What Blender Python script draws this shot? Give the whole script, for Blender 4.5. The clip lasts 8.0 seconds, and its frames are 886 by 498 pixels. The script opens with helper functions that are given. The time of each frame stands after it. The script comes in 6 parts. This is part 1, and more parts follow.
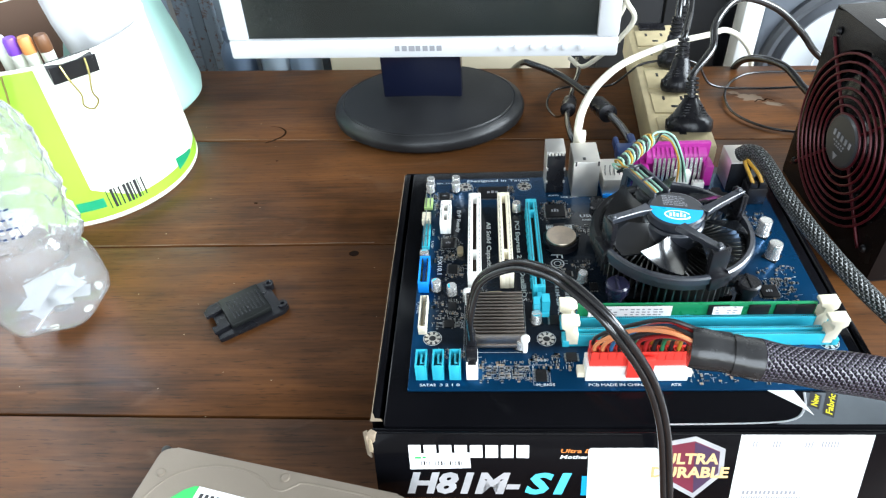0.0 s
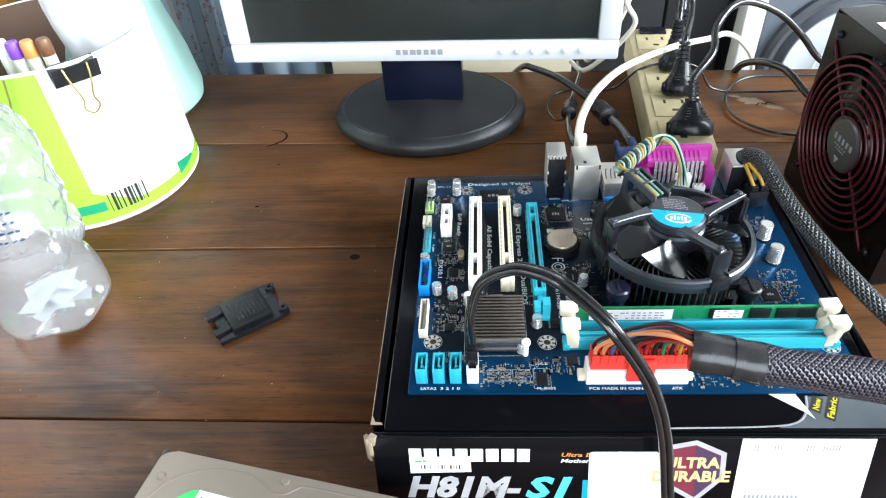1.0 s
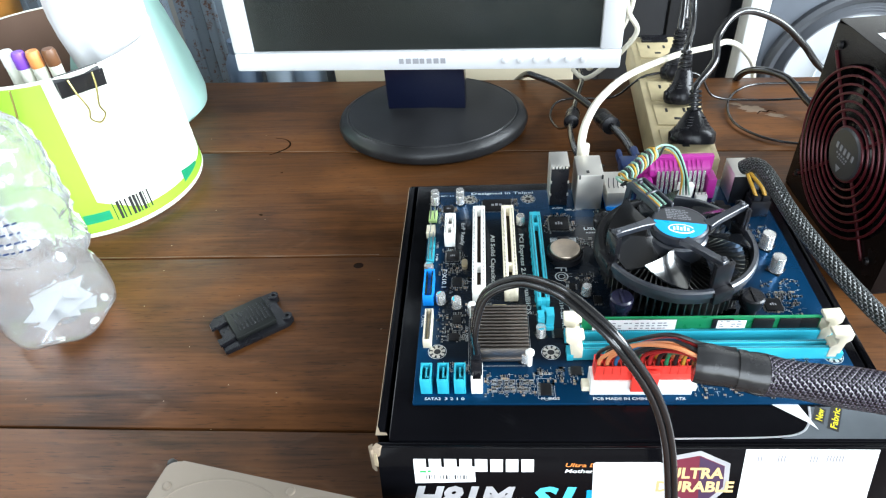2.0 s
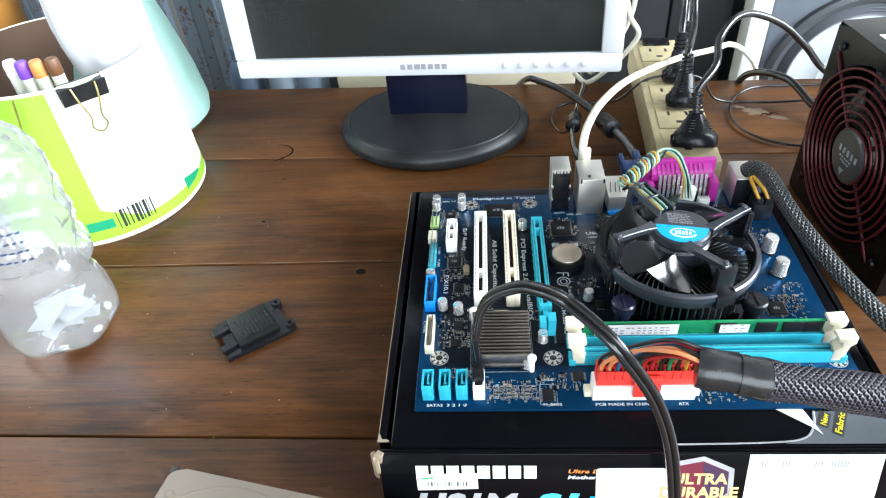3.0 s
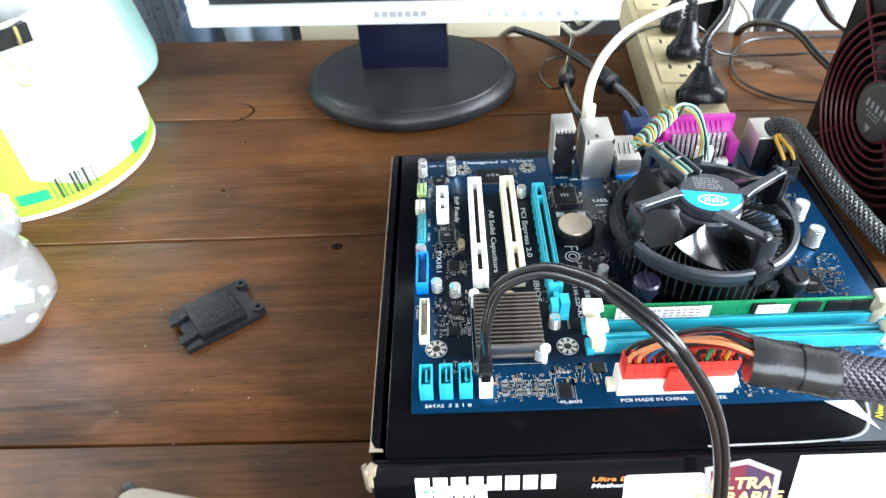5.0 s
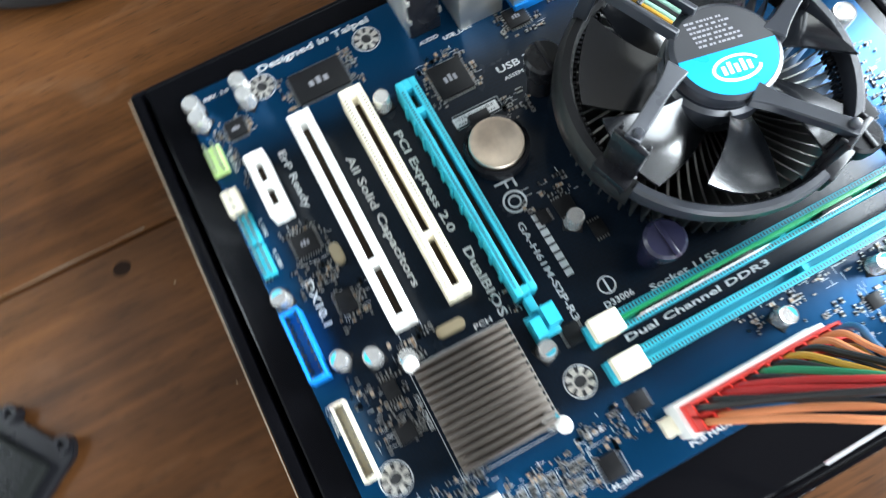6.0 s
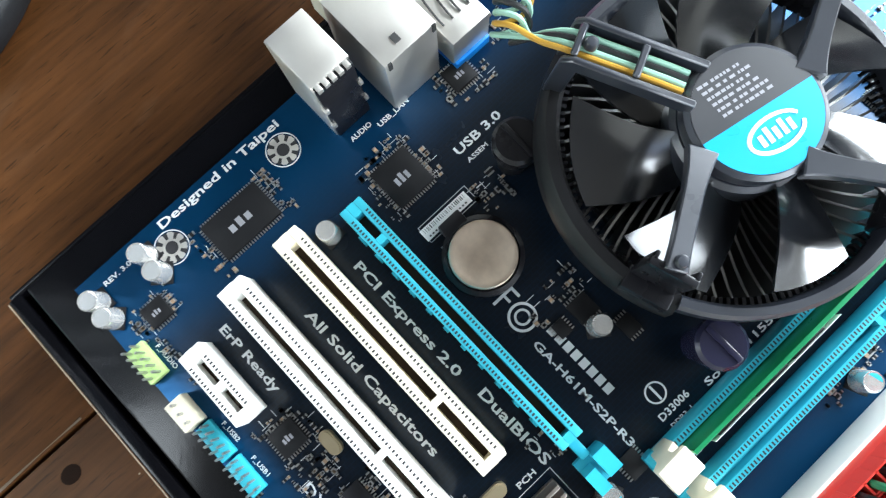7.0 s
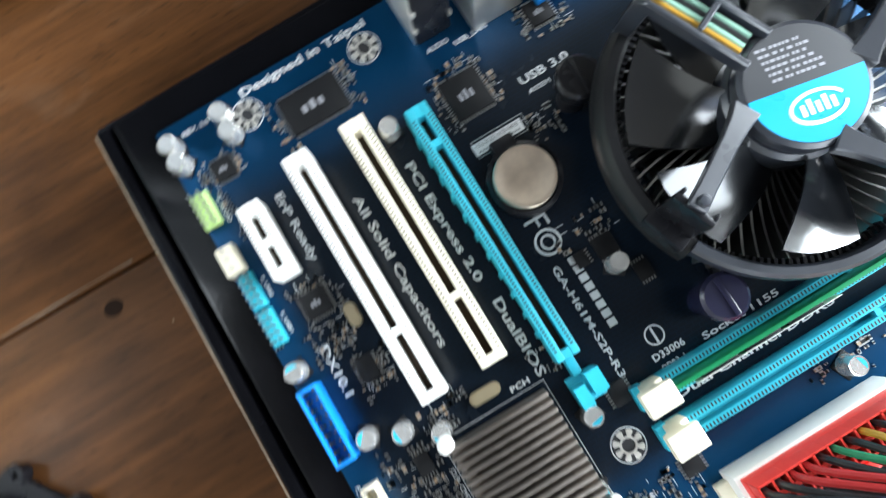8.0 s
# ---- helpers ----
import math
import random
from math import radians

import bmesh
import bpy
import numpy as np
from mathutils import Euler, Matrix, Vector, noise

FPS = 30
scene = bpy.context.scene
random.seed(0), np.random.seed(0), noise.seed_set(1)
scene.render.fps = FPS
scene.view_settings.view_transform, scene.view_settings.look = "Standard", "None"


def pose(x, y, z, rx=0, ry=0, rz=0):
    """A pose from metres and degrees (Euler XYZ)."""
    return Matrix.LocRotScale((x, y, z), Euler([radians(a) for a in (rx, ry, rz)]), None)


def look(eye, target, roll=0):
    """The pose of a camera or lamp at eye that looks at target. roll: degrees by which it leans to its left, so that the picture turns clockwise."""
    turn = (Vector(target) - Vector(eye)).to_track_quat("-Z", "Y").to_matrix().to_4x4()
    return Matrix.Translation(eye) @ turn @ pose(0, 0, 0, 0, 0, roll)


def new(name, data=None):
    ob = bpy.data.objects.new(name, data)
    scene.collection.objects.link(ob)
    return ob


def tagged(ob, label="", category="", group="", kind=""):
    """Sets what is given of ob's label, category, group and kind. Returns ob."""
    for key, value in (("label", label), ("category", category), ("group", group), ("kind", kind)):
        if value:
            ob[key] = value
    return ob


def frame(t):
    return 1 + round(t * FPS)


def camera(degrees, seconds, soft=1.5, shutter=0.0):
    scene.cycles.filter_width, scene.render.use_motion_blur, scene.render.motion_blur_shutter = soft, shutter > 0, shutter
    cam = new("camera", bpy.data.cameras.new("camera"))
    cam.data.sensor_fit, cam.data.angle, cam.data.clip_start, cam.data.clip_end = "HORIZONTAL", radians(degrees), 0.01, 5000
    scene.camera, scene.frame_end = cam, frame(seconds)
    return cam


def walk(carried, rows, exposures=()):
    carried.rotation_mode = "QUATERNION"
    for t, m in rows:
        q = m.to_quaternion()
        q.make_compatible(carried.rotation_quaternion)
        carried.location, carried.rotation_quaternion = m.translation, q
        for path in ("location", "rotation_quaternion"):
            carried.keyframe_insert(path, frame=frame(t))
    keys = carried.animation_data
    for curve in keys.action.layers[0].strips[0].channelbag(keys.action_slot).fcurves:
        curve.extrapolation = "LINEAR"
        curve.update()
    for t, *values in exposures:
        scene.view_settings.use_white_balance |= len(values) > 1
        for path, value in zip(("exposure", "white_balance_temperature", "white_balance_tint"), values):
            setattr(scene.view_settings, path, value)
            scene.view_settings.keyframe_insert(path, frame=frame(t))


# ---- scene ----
cam = camera(67.1, 8.0, soft=1.2, shutter=0.5)
# ---- path: seconds, place, yaw, pitch, roll
PATH = [
    (0, 0.0120, -0.3859, 0.3484, 4.94, -41.20, -4.20),
    (0.5, 0.0112, -0.3873, 0.3498, 5.59, -40.76, -4.62),
    (1, 0.0127, -0.3859, 0.3482, 5.11, -40.88, -4.31),
    (1.5, 0.0108, -0.3852, 0.3518, 5.06, -40.79, -4.24),
    (3, 0.0133, -0.3839, 0.3531, 5.71, -40.17, -5.14),
    (3.5, 0.0163, -0.3689, 0.3520, 5.72, -40.38, -5.71),
    (4, 0.0091, -0.3712, 0.3519, 5.21, -40.56, -5.00),
    (4.2, 0.0012, -0.3725, 0.3517, 4.91, -40.75, -4.49),
    (5.3, -0.0079, -0.2814, 0.3122, -0.01, -47.71, -4.72),
    (5.5, -0.0049, -0.2300, 0.3034, -2.85, -53.56, -8.26),
    (5.6, -0.0037, -0.2102, 0.2881, -6.54, -57.00, -7.32),
    (5.8, 0.0015, -0.1617, 0.2733, -15.55, -66.88, -5.56),
    (6, 0.0045, -0.1313, 0.2713, -19.55, -72.61, -8.48),
    (6.2, 0.0111, -0.1002, 0.2568, -27.07, -74.10, -7.71),
    (6.5, 0.0277, -0.0654, 0.2414, -35.81, -79.49, -4.83),
    (7, 0.0389, -0.0574, 0.2446, -32.87, -81.21, -10.65),
    (7.5, 0.0431, -0.0525, 0.2506, -11.45, -83.43, -31.46),
    (8, 0.0233, -0.0754, 0.2583, -11.35, -82.16, -19.80),
]
walk(cam, [(t, pose(x, y, z, 90 + pitch, 0, yaw) @ pose(0, 0, 0, 0, 0, roll)) for t, x, y, z, yaw, pitch, roll in PATH],
     exposures=[(0, 0.2), (4.2, 0.2), (5.5, 0.78), (6.0, 0.64), (6.5, 0.38), (7.0, 0.55), (7.5, 0.88), (8, 0.5)])

# ---- light ----
world = bpy.data.worlds.new("world")
scene.world = world
world.use_nodes = True
wn = world.node_tree.nodes
sky = wn.new("ShaderNodeTexSky")
sky.sky_type = "NISHITA"
sky.sun_disc = False
sky.sun_elevation, sky.sun_rotation = radians(50), radians(200)
world.node_tree.links.new(sky.outputs[0], wn["Background"].inputs[0])
wn["Background"].inputs[1].default_value = 0.15


def area(name, eye, target, sx, sy, watts, col):
    la = bpy.data.lights.new(name, "AREA")
    la.shape, la.size, la.size_y, la.energy, la.color = "RECTANGLE", sx, sy, watts, col
    ob = new(name, la)
    ob.matrix_world = look(eye, target)
    return ob


# daylight in the open shop front, in the wide opening of the east wall, and in the window over the folding gate
area("daylight_front", (0.55, -2.5, 1.0), (0.0, 0.0, 0.0), 2.8, 1.8, 95, (0.90, 1.0, 1.07))
area("daylight_east", (1.97, -0.35, 0.95), (0.0, -0.1, 0.0), 1.7, 1.3, 150, (0.90, 1.0, 1.07))
area("daylight_window", (-1.1, 0.94, 0.95), (-0.3, 0.0, 0.0), 1.2, 0.9, 46, (0.90, 1.0, 1.08))


# ---- materials ----
def surf(name, col, rough=0.5, metal=0.0, var=0.15, scale=40.0, bump=0.15, fine=700.0, coat=0.0, spec=0.5, stretch=(1, 1, 1), dust=0.0):
    """A plain surface with broad and fine variation of colour, gloss and relief."""
    m = bpy.data.materials.new(name)
    m.use_nodes = True
    n, l = m.node_tree.nodes, m.node_tree.links
    b = n["Principled BSDF"]
    tc, mp = n.new("ShaderNodeTexCoord"), n.new("ShaderNodeMapping")
    l.new(tc.outputs["Object"], mp.inputs[0])
    mp.inputs["Scale"].default_value = stretch
    n1, n2 = n.new("ShaderNodeTexNoise"), n.new("ShaderNodeTexNoise")
    for k, s, d in ((n1, scale, 4), (n2, fine, 2)):
        k.inputs["Scale"].default_value, k.inputs["Detail"].default_value = s, d
        l.new(mp.outputs[0], k.inputs["Vector"])
    mix = n.new("ShaderNodeMix")
    mix.data_type = "RGBA"
    mix.inputs[6].default_value = (*[c * (1 - var) for c in col], 1)
    mix.inputs[7].default_value = (*[min(1, c * (1 + var) + dust) for c in col], 1)
    l.new(n1.outputs[0], mix.inputs[0])
    l.new(mix.outputs[2], b.inputs["Base Color"])
    mr = n.new("ShaderNodeMapRange")
    mr.inputs[3].default_value, mr.inputs[4].default_value = max(0.02, rough - 0.1), min(1, rough + 0.1)
    l.new(n1.outputs[0], mr.inputs[0])
    l.new(mr.outputs[0], b.inputs["Roughness"])
    b.inputs["Metallic"].default_value = metal
    b.inputs["Coat Weight"].default_value = coat
    b.inputs["Coat IOR"].default_value = 1.9 if coat >= 0.8 else 1.5
    b.inputs["Coat Roughness"].default_value = min(0.32, rough)
    b.inputs["Specular IOR Level"].default_value = spec
    if bump:
        bp = n.new("ShaderNodeBump")
        bp.inputs["Strength"].default_value, bp.inputs["Distance"].default_value = bump, 0.0004
        l.new(n2.outputs[0], bp.inputs["Height"])
        l.new(bp.outputs[0], b.inputs["Normal"])
    return m


def wood(name, dark, light, rough=0.38):
    m = bpy.data.materials.new(name)
    m.use_nodes = True
    n, l = m.node_tree.nodes, m.node_tree.links
    b = n["Principled BSDF"]
    b.inputs["Specular IOR Level"].default_value = 0.2
    tc, oi = n.new("ShaderNodeTexCoord"), n.new("ShaderNodeObjectInfo")
    off = n.new("ShaderNodeVectorMath")
    off.operation = "MULTIPLY_ADD"
    off.inputs[1].default_value = (1, 1, 1)
    comb = n.new("ShaderNodeCombineXYZ")
    mul = n.new("ShaderNodeMath")
    mul.operation = "MULTIPLY"
    mul.inputs[1].default_value = 17.0
    l.new(oi.outputs["Random"], mul.inputs[0])
    for i in range(3):
        l.new(mul.outputs[0], comb.inputs[i])
    l.new(tc.outputs["Object"], off.inputs[0])
    l.new(comb.outputs[0], off.inputs[2])

    def tex(scale, stretch, detail, distort=0.0):
        mp, k = n.new("ShaderNodeMapping"), n.new("ShaderNodeTexNoise")
        mp.inputs["Scale"].default_value = stretch
        l.new(off.outputs[0], mp.inputs[0])
        l.new(mp.outputs[0], k.inputs["Vector"])
        k.inputs["Scale"].default_value, k.inputs["Detail"].default_value, k.inputs["Distortion"].default_value = scale, detail, distort
        return k.outputs[0]

    grain = tex(70, (0.09, 1, 1), 10, 0.9)
    fibre = tex(420, (0.05, 1, 1), 5)
    stain = tex(8, (0.45, 1.4, 1), 9, 1.0)

    def blend(a, fac_b, w):
        k = n.new("ShaderNodeMix")
        k.inputs[0].default_value = w
        l.new(a, k.inputs[2])
        l.new(fac_b, k.inputs[3])
        return k.outputs[0]

    blotch = tex(23, (0.6, 1, 1), 6, 0.6)
    f = blend(blend(blend(grain, fibre, 0.45), stain, 0.42), blotch, 0.24)
    ramp = n.new("ShaderNodeValToRGB")
    ramp.color_ramp.elements[0].position, ramp.color_ramp.elements[0].color = 0.33, (*dark, 1)
    ramp.color_ramp.elements[1].position, ramp.color_ramp.elements[1].color = 0.69, (*light, 1)
    l.new(f, ramp.inputs[0])
    tone = n.new("ShaderNodeHueSaturation")
    lift = n.new("ShaderNodeMapRange")
    lift.inputs[3].default_value, lift.inputs[4].default_value = 0.82, 1.25
    l.new(oi.outputs["Random"], lift.inputs[0])
    l.new(lift.outputs[0], tone.inputs["Value"])
    # thin pale scuffs and dark pores in the varnish
    scuff, pore = tex(34, (0.35, 1, 1), 12, 1.6), tex(900, (0.10, 1, 1), 2)
    sr, pr = n.new("ShaderNodeMapRange"), n.new("ShaderNodeMapRange")
    sr.inputs[1].default_value, sr.inputs[2].default_value, sr.inputs[4].default_value = 0.60, 0.80, 0.28
    pr.inputs[1].default_value, pr.inputs[2].default_value, pr.inputs[4].default_value = 0.60, 0.72, 0.55
    l.new(scuff, sr.inputs[0])
    l.new(pore, pr.inputs[0])
    m1, m2 = n.new("ShaderNodeMix"), n.new("ShaderNodeMix")
    m1.data_type = m2.data_type = "RGBA"
    l.new(sr.outputs[0], m1.inputs[0])
    l.new(ramp.outputs[0], m1.inputs[6])
    m1.inputs[7].default_value = (0.17, 0.105, 0.062, 1)
    l.new(pr.outputs[0], m2.inputs[0])
    l.new(m1.outputs[2], m2.inputs[6])
    m2.inputs[7].default_value = (*[c * 0.7 for c in dark], 1)
    l.new(m2.outputs[2], tone.inputs["Color"])
    l.new(tone.outputs[0], b.inputs["Base Color"])
    mr = n.new("ShaderNodeMapRange")
    mr.inputs[1].default_value, mr.inputs[2].default_value = 0.3, 0.7
    mr.inputs[3].default_value, mr.inputs[4].default_value = rough - 0.08, rough + 0.16
    l.new(stain, mr.inputs[0])
    l.new(mr.outputs[0], b.inputs["Roughness"])
    bp = n.new("ShaderNodeBump")
    bp.inputs["Strength"].default_value, bp.inputs["Distance"].default_value = 0.4, 0.0006
    l.new(blend(grain, fibre, 0.5), bp.inputs["Height"])
    l.new(bp.outputs[0], b.inputs["Normal"])
    return m


def braid(name, base, fleck, turns, per_metre, rough=0.45):
    """A woven sleeve: two families of strands that cross, laid along the tube."""
    m = bpy.data.materials.new(name)
    m.use_nodes = True
    n, l = m.node_tree.nodes, m.node_tree.links
    b = n["Principled BSDF"]
    uv = n.new("ShaderNodeUVMap")
    uv.uv_map = "weave"
    sep = n.new("ShaderNodeSeparateXYZ")
    l.new(uv.outputs[0], sep.inputs[0])

    def math_node(op, a, bv):
        k = n.new("ShaderNodeMath")
        k.operation = op
        for i, s in enumerate((a, bv)):
            if isinstance(s, (int, float)):
                k.inputs[i].default_value = s
            elif s is not None:
                l.new(s, k.inputs[i])
        return k.outputs[0]

    u = math_node("MULTIPLY", sep.outputs[0], turns * 6.28318)
    v = math_node("MULTIPLY", sep.outputs[1], per_metre * 6.28318)
    s1 = math_node("SINE", math_node("ADD", u, v), None)
    s2 = math_node("SINE", math_node("SUBTRACT", u, v), None)
    h = math_node("MAXIMUM", s1, s2)
    no = n.new("ShaderNodeTexNoise")
    no.inputs["Scale"].default_value = 260
    mask = math_node("GREATER_THAN", math_node("ADD", math_node("MULTIPLY", s1, s2), math_node("MULTIPLY", no.outputs[0], 1.3)), 1.08)
    mix = n.new("ShaderNodeMix")
    mix.data_type = "RGBA"
    mix.inputs[6].default_value, mix.inputs[7].default_value = (*base, 1), (*fleck, 1)
    l.new(mask, mix.inputs[0])
    l.new(mix.outputs[2], b.inputs["Base Color"])
    b.inputs["Roughness"].default_value = rough
    bp = n.new("ShaderNodeBump")
    bp.inputs["Strength"].default_value, bp.inputs["Distance"].default_value = 0.9, 0.0008
    l.new(h, bp.inputs["Height"])
    l.new(bp.outputs[0], b.inputs["Normal"])
    return m


def clear(name, col, rough=0.04, ior=1.45):
    m = surf(name, col, rough, 0, 0.02, 60, 0.5, 90)
    b = m.node_tree.nodes["Principled BSDF"]
    b.inputs["Transmission Weight"].default_value = 1.0
    b.inputs["IOR"].default_value = ior
    return m


WOOD = wood("dark_varnished_wood", (0.0065, 0.0024, 0.0009), (0.150, 0.057, 0.0165))
BOXCARD = surf("glossy_black_card", (0.003, 0.003, 0.004), 0.15, 0, 0.3, 30, 0.05, 300, spec=0.14)
CARDEDGE = surf("worn_card_edge", (0.26, 0.20, 0.14), 0.85)
KRAFT = surf("kraft_card", (0.45, 0.36, 0.24), 0.85)
PCB = surf("blue_solder_mask", (0.0034, 0.025, 0.052), 0.24, 0.75, 0.6, 40, 0.08, 420, spec=0.22)
PCBGREEN = surf("green_solder_mask", (0.008, 0.20, 0.075), 0.3, 0, 0.3, 80, 0.15, 500)
SILK = surf("white_silkscreen", (0.52, 0.54, 0.55), 0.6, 0, 0.08, 300, 0)
WHITE = surf("white_nylon", (0.82, 0.81, 0.77), 0.42, 0, 0.05, 120, 0.05)
CREAM = surf("cream_nylon", (0.78, 0.71, 0.55), 0.45, 0, 0.08, 90, 0.05)
TEAL = surf("teal_nylon", (0.028, 0.38, 0.48), 0.38, 0, 0.12, 90, 0.05)
TEALPALE = surf("pale_teal_nylon", (0.026, 0.39, 0.51), 0.34, 0, 0.12, 90, 0.05)
BLUE = surf("bright_blue_nylon", (0.004, 0.22, 0.70), 0.4, 0, 0.1, 90, 0.05)
RED = surf("red_nylon", (0.84, 0.055, 0.04), 0.4, 0, 0.1, 90, 0.05)
MAGENTA = surf("magenta_nylon", (0.40, 0.020, 0.26), 0.4, 0, 0.1, 90, 0.05)
NAVY = surf("navy_nylon", (0.012, 0.03, 0.10), 0.4, 0, 0.1, 90, 0.05)
LIME = surf("lime_nylon", (0.42, 0.60, 0.22), 0.45, 0, 0.1, 90, 0.05)
PINDARK = surf("violet_black_nylon", (0.014, 0.014, 0.034), 0.22, 0, 0.2, 60, 0.1)
BLACK = surf("black_plastic", (0.008, 0.008, 0.010), 0.28, 0, 0.25, 60, 0.12, 500, dust=0.001, spec=0.3)
BLADE = surf("smooth_black_blade", (0.007, 0.008, 0.010), 0.17, 0, 0.2, 30, 0.03, 300, coat=0.8)
# black plastic; the sky's blue-grey sheen is put into its base colour
FANGREY = surf("sky_sheen_black_frame", (0.014, 0.017, 0.025), 0.30, 0, 0.3, 45, 0.10, 500, coat=0.7, dust=0.012)
CHIP = surf("black_chip_resin", (0.007, 0.007, 0.008), 0.5, 0, 0.15, 200, 0.1, spec=0.25)
RUBBER = surf("black_cable_rubber", (0.010, 0.010, 0.011), 0.2, 0, 0.2, 80, 0.06, dust=0.002, coat=0.5)
TAPE = surf("black_shrink_wrap", (0.02, 0.02, 0.021), 0.25, 0, 0.3, 120, 0.35, 260, dust=0.006)
STEEL = surf("tinned_steel", (0.82, 0.79, 0.74), 0.46, 1, 0.12, 70, 0.08, 400)
ALU = surf("dull_aluminium", (0.32, 0.28, 0.25), 0.33, 1, 0.15, 70, 0.08, 400)
FINALU = surf("heatsink_aluminium", (0.42, 0.42, 0.41), 0.32, 1, 0.2, 70, 0.08, 400)
CANALU = surf("capacitor_sleeve", (0.74, 0.73, 0.71), 0.25, 0.75, 0.08, 120, 0.03)
GOLD = surf("gilt_contact", (0.75, 0.52, 0.22), 0.28, 1, 0.15, 200, 0.03)
BRASSY = surf("pale_crystal_can", (0.66, 0.55, 0.36), 0.32, 0.8, 0.1, 120, 0.05)
SOLDER = surf("solder_tin", (0.44, 0.44, 0.43), 0.35, 0.9, 0.2, 300, 0.1)
LABEL = surf("white_paper_label", (0.84, 0.84, 0.84), 0.55, 0, 0.04, 60, 0.03)
INK = surf("black_ink", (0.02, 0.02, 0.022), 0.5, 0, 0.1, 100, 0)
GROOVE = surf("dark_bronze_contacts", (0.030, 0.017, 0.008), 0.4, 0.5, 0.2, 200, 0)
GREYINK = surf("grey_ink", (0.25, 0.25, 0.27), 0.5, 0, 0.1, 100, 0)
HUBBLUE = surf("cyan_blue_label", (0.0, 0.31, 0.62), 0.3, 0, 0.05, 60, 0.02, coat=0.2)
HUBBLACK = surf("charcoal_label", (0.035, 0.036, 0.04), 0.35, 0, 0.1, 60, 0.02)
YELLOWINK = surf("yellow_ink", (0.82, 0.72, 0.02), 0.5, 0, 0.06, 100, 0)
ORANGEINK = surf("orange_ink", (0.8, 0.25, 0.05), 0.5, 0, 0.06, 100, 0)
CYANINK = surf("cyan_ink", (0.08, 0.5, 0.66), 0.45, 0, 0.2, 100, 0)
SHIELDRED = surf("dark_red_ink", (0.16, 0.02, 0.04), 0.4, 0, 0.3, 60, 0)
SILVERINK = surf("silver_ink", (0.55, 0.55, 0.57), 0.35, 0.4, 0.3, 60, 0)
SILVERPLASTIC = surf("silver_painted_plastic", (0.62, 0.63, 0.65), 0.35, 0.15, 0.05, 50, 0.04)
SCREEN = surf("dark_matt_screen", (0.011, 0.014, 0.013), 0.22, 0, 0.2, 8, 0.02, 900)
BASEPLASTIC = surf("dusty_charcoal_plastic", (0.006, 0.0065, 0.008), 0.36, 0, 0.7, 26, 0.3, 500, dust=0.020, spec=0.35)
NECK = surf("dark_blue_film", (0.004, 0.006, 0.019), 0.22, 0, 0.15, 20, 0.03)
STRIP = surf("yellowed_cream_plastic", (0.52, 0.43, 0.25), 0.45, 0, 0.3, 60, 0.12, dust=0.02)
CABLEWHITE = surf("cream_network_cable", (0.74, 0.70, 0.58), 0.45, 0, 0.08, 40, 0.05)
PSUCASE = surf("dark_nickel_case", (0.034, 0.032, 0.035), 0.24, 0.85, 0.3, 26, 0.08, 300)
GRILLE = surf("dark_red_wire", (0.085, 0.006, 0.012), 0.35, 0.3, 0.2, 60, 0.05)
HDDTOP = surf("satin_hdd_lid", (0.24, 0.20, 0.158), 0.42, 0.5, 0.08, 40, 0.1, 900)
DARKMETAL = surf("dark_cast_metal", (0.06, 0.06, 0.06), 0.5, 0.6, 0.2, 40, 0.2)
GREENLABEL = surf("green_label_ink", (0.03, 0.45, 0.10), 0.5, 0, 0.05, 60, 0)
CANWHITE = surf("pale_printed_paper", (0.80, 0.83, 0.70), 0.4, 0, 0.04, 20, 0.03)
CANLIME = surf("lime_printed_paper", (0.27, 0.52, 0.04), 0.4, 0, 0.12, 20, 0.03)
CANGREEN = surf("green_printed_paper", (0.01, 0.26, 0.12), 0.4, 0, 0.1, 40, 0.02)
CANINSIDE = surf("brown_card_inside", (0.13, 0.075, 0.05), 0.6, 0, 0.2, 30, 0.1)
BAG = surf("white_plastic_bag", (0.75, 0.77, 0.79), 0.3, 0, 0.12, 50, 0.3, 160)
MINT = surf("mint_plastic", (0.52, 0.84, 0.76), 0.35, 0, 0.1, 15, 0.05)
PET = clear("clear_bottle_plastic", (0.86, 0.88, 0.90), 0.02, 1.45)
PET.node_tree.nodes["Principled BSDF"].inputs["Transmission Weight"].default_value = 0.95
PAPER = surf("white_scrap_paper", (0.46, 0.46, 0.46), 0.7, 0, 0.05, 60, 0.2, 200)
PURPLE = surf("purple_cap", (0.20, 0.07, 0.50), 0.4)
ORANGE = surf("orange_cap", (0.72, 0.28, 0.08), 0.45)
ORANGEBOX = surf("orange_plastic", (0.60, 0.24, 0.05), 0.45)
CLIPSTEEL = surf("brass_clip_wire", (0.52, 0.44, 0.16), 0.3, 0.9)
RUSTY = surf("rusty_blue_grey_paint", (0.17, 0.21, 0.25), 0.55, 0.1, 0.2, 12, 0.3, 300)
SHADE = surf("dark_cloth", (0.012, 0.012, 0.014), 0.8)
DRUM = surf("grey_painted_pressing", (0.52, 0.55, 0.58), 0.3, 0.2, 0.25, 9, 0.15, 300, dust=0.08)
DRUMRIM = surf("dark_pressed_rim", (0.07, 0.075, 0.085), 0.45, 0.3, 0.2, 20, 0.1)
PLASTER = surf("pale_wall_plaster", (0.30, 0.29, 0.27), 0.85, 0, 0.12, 3, 0.3, 90)
CONCRETE = surf("grey_cement_floor", (0.22, 0.21, 0.20), 0.8, 0, 0.25, 4, 0.3, 90)
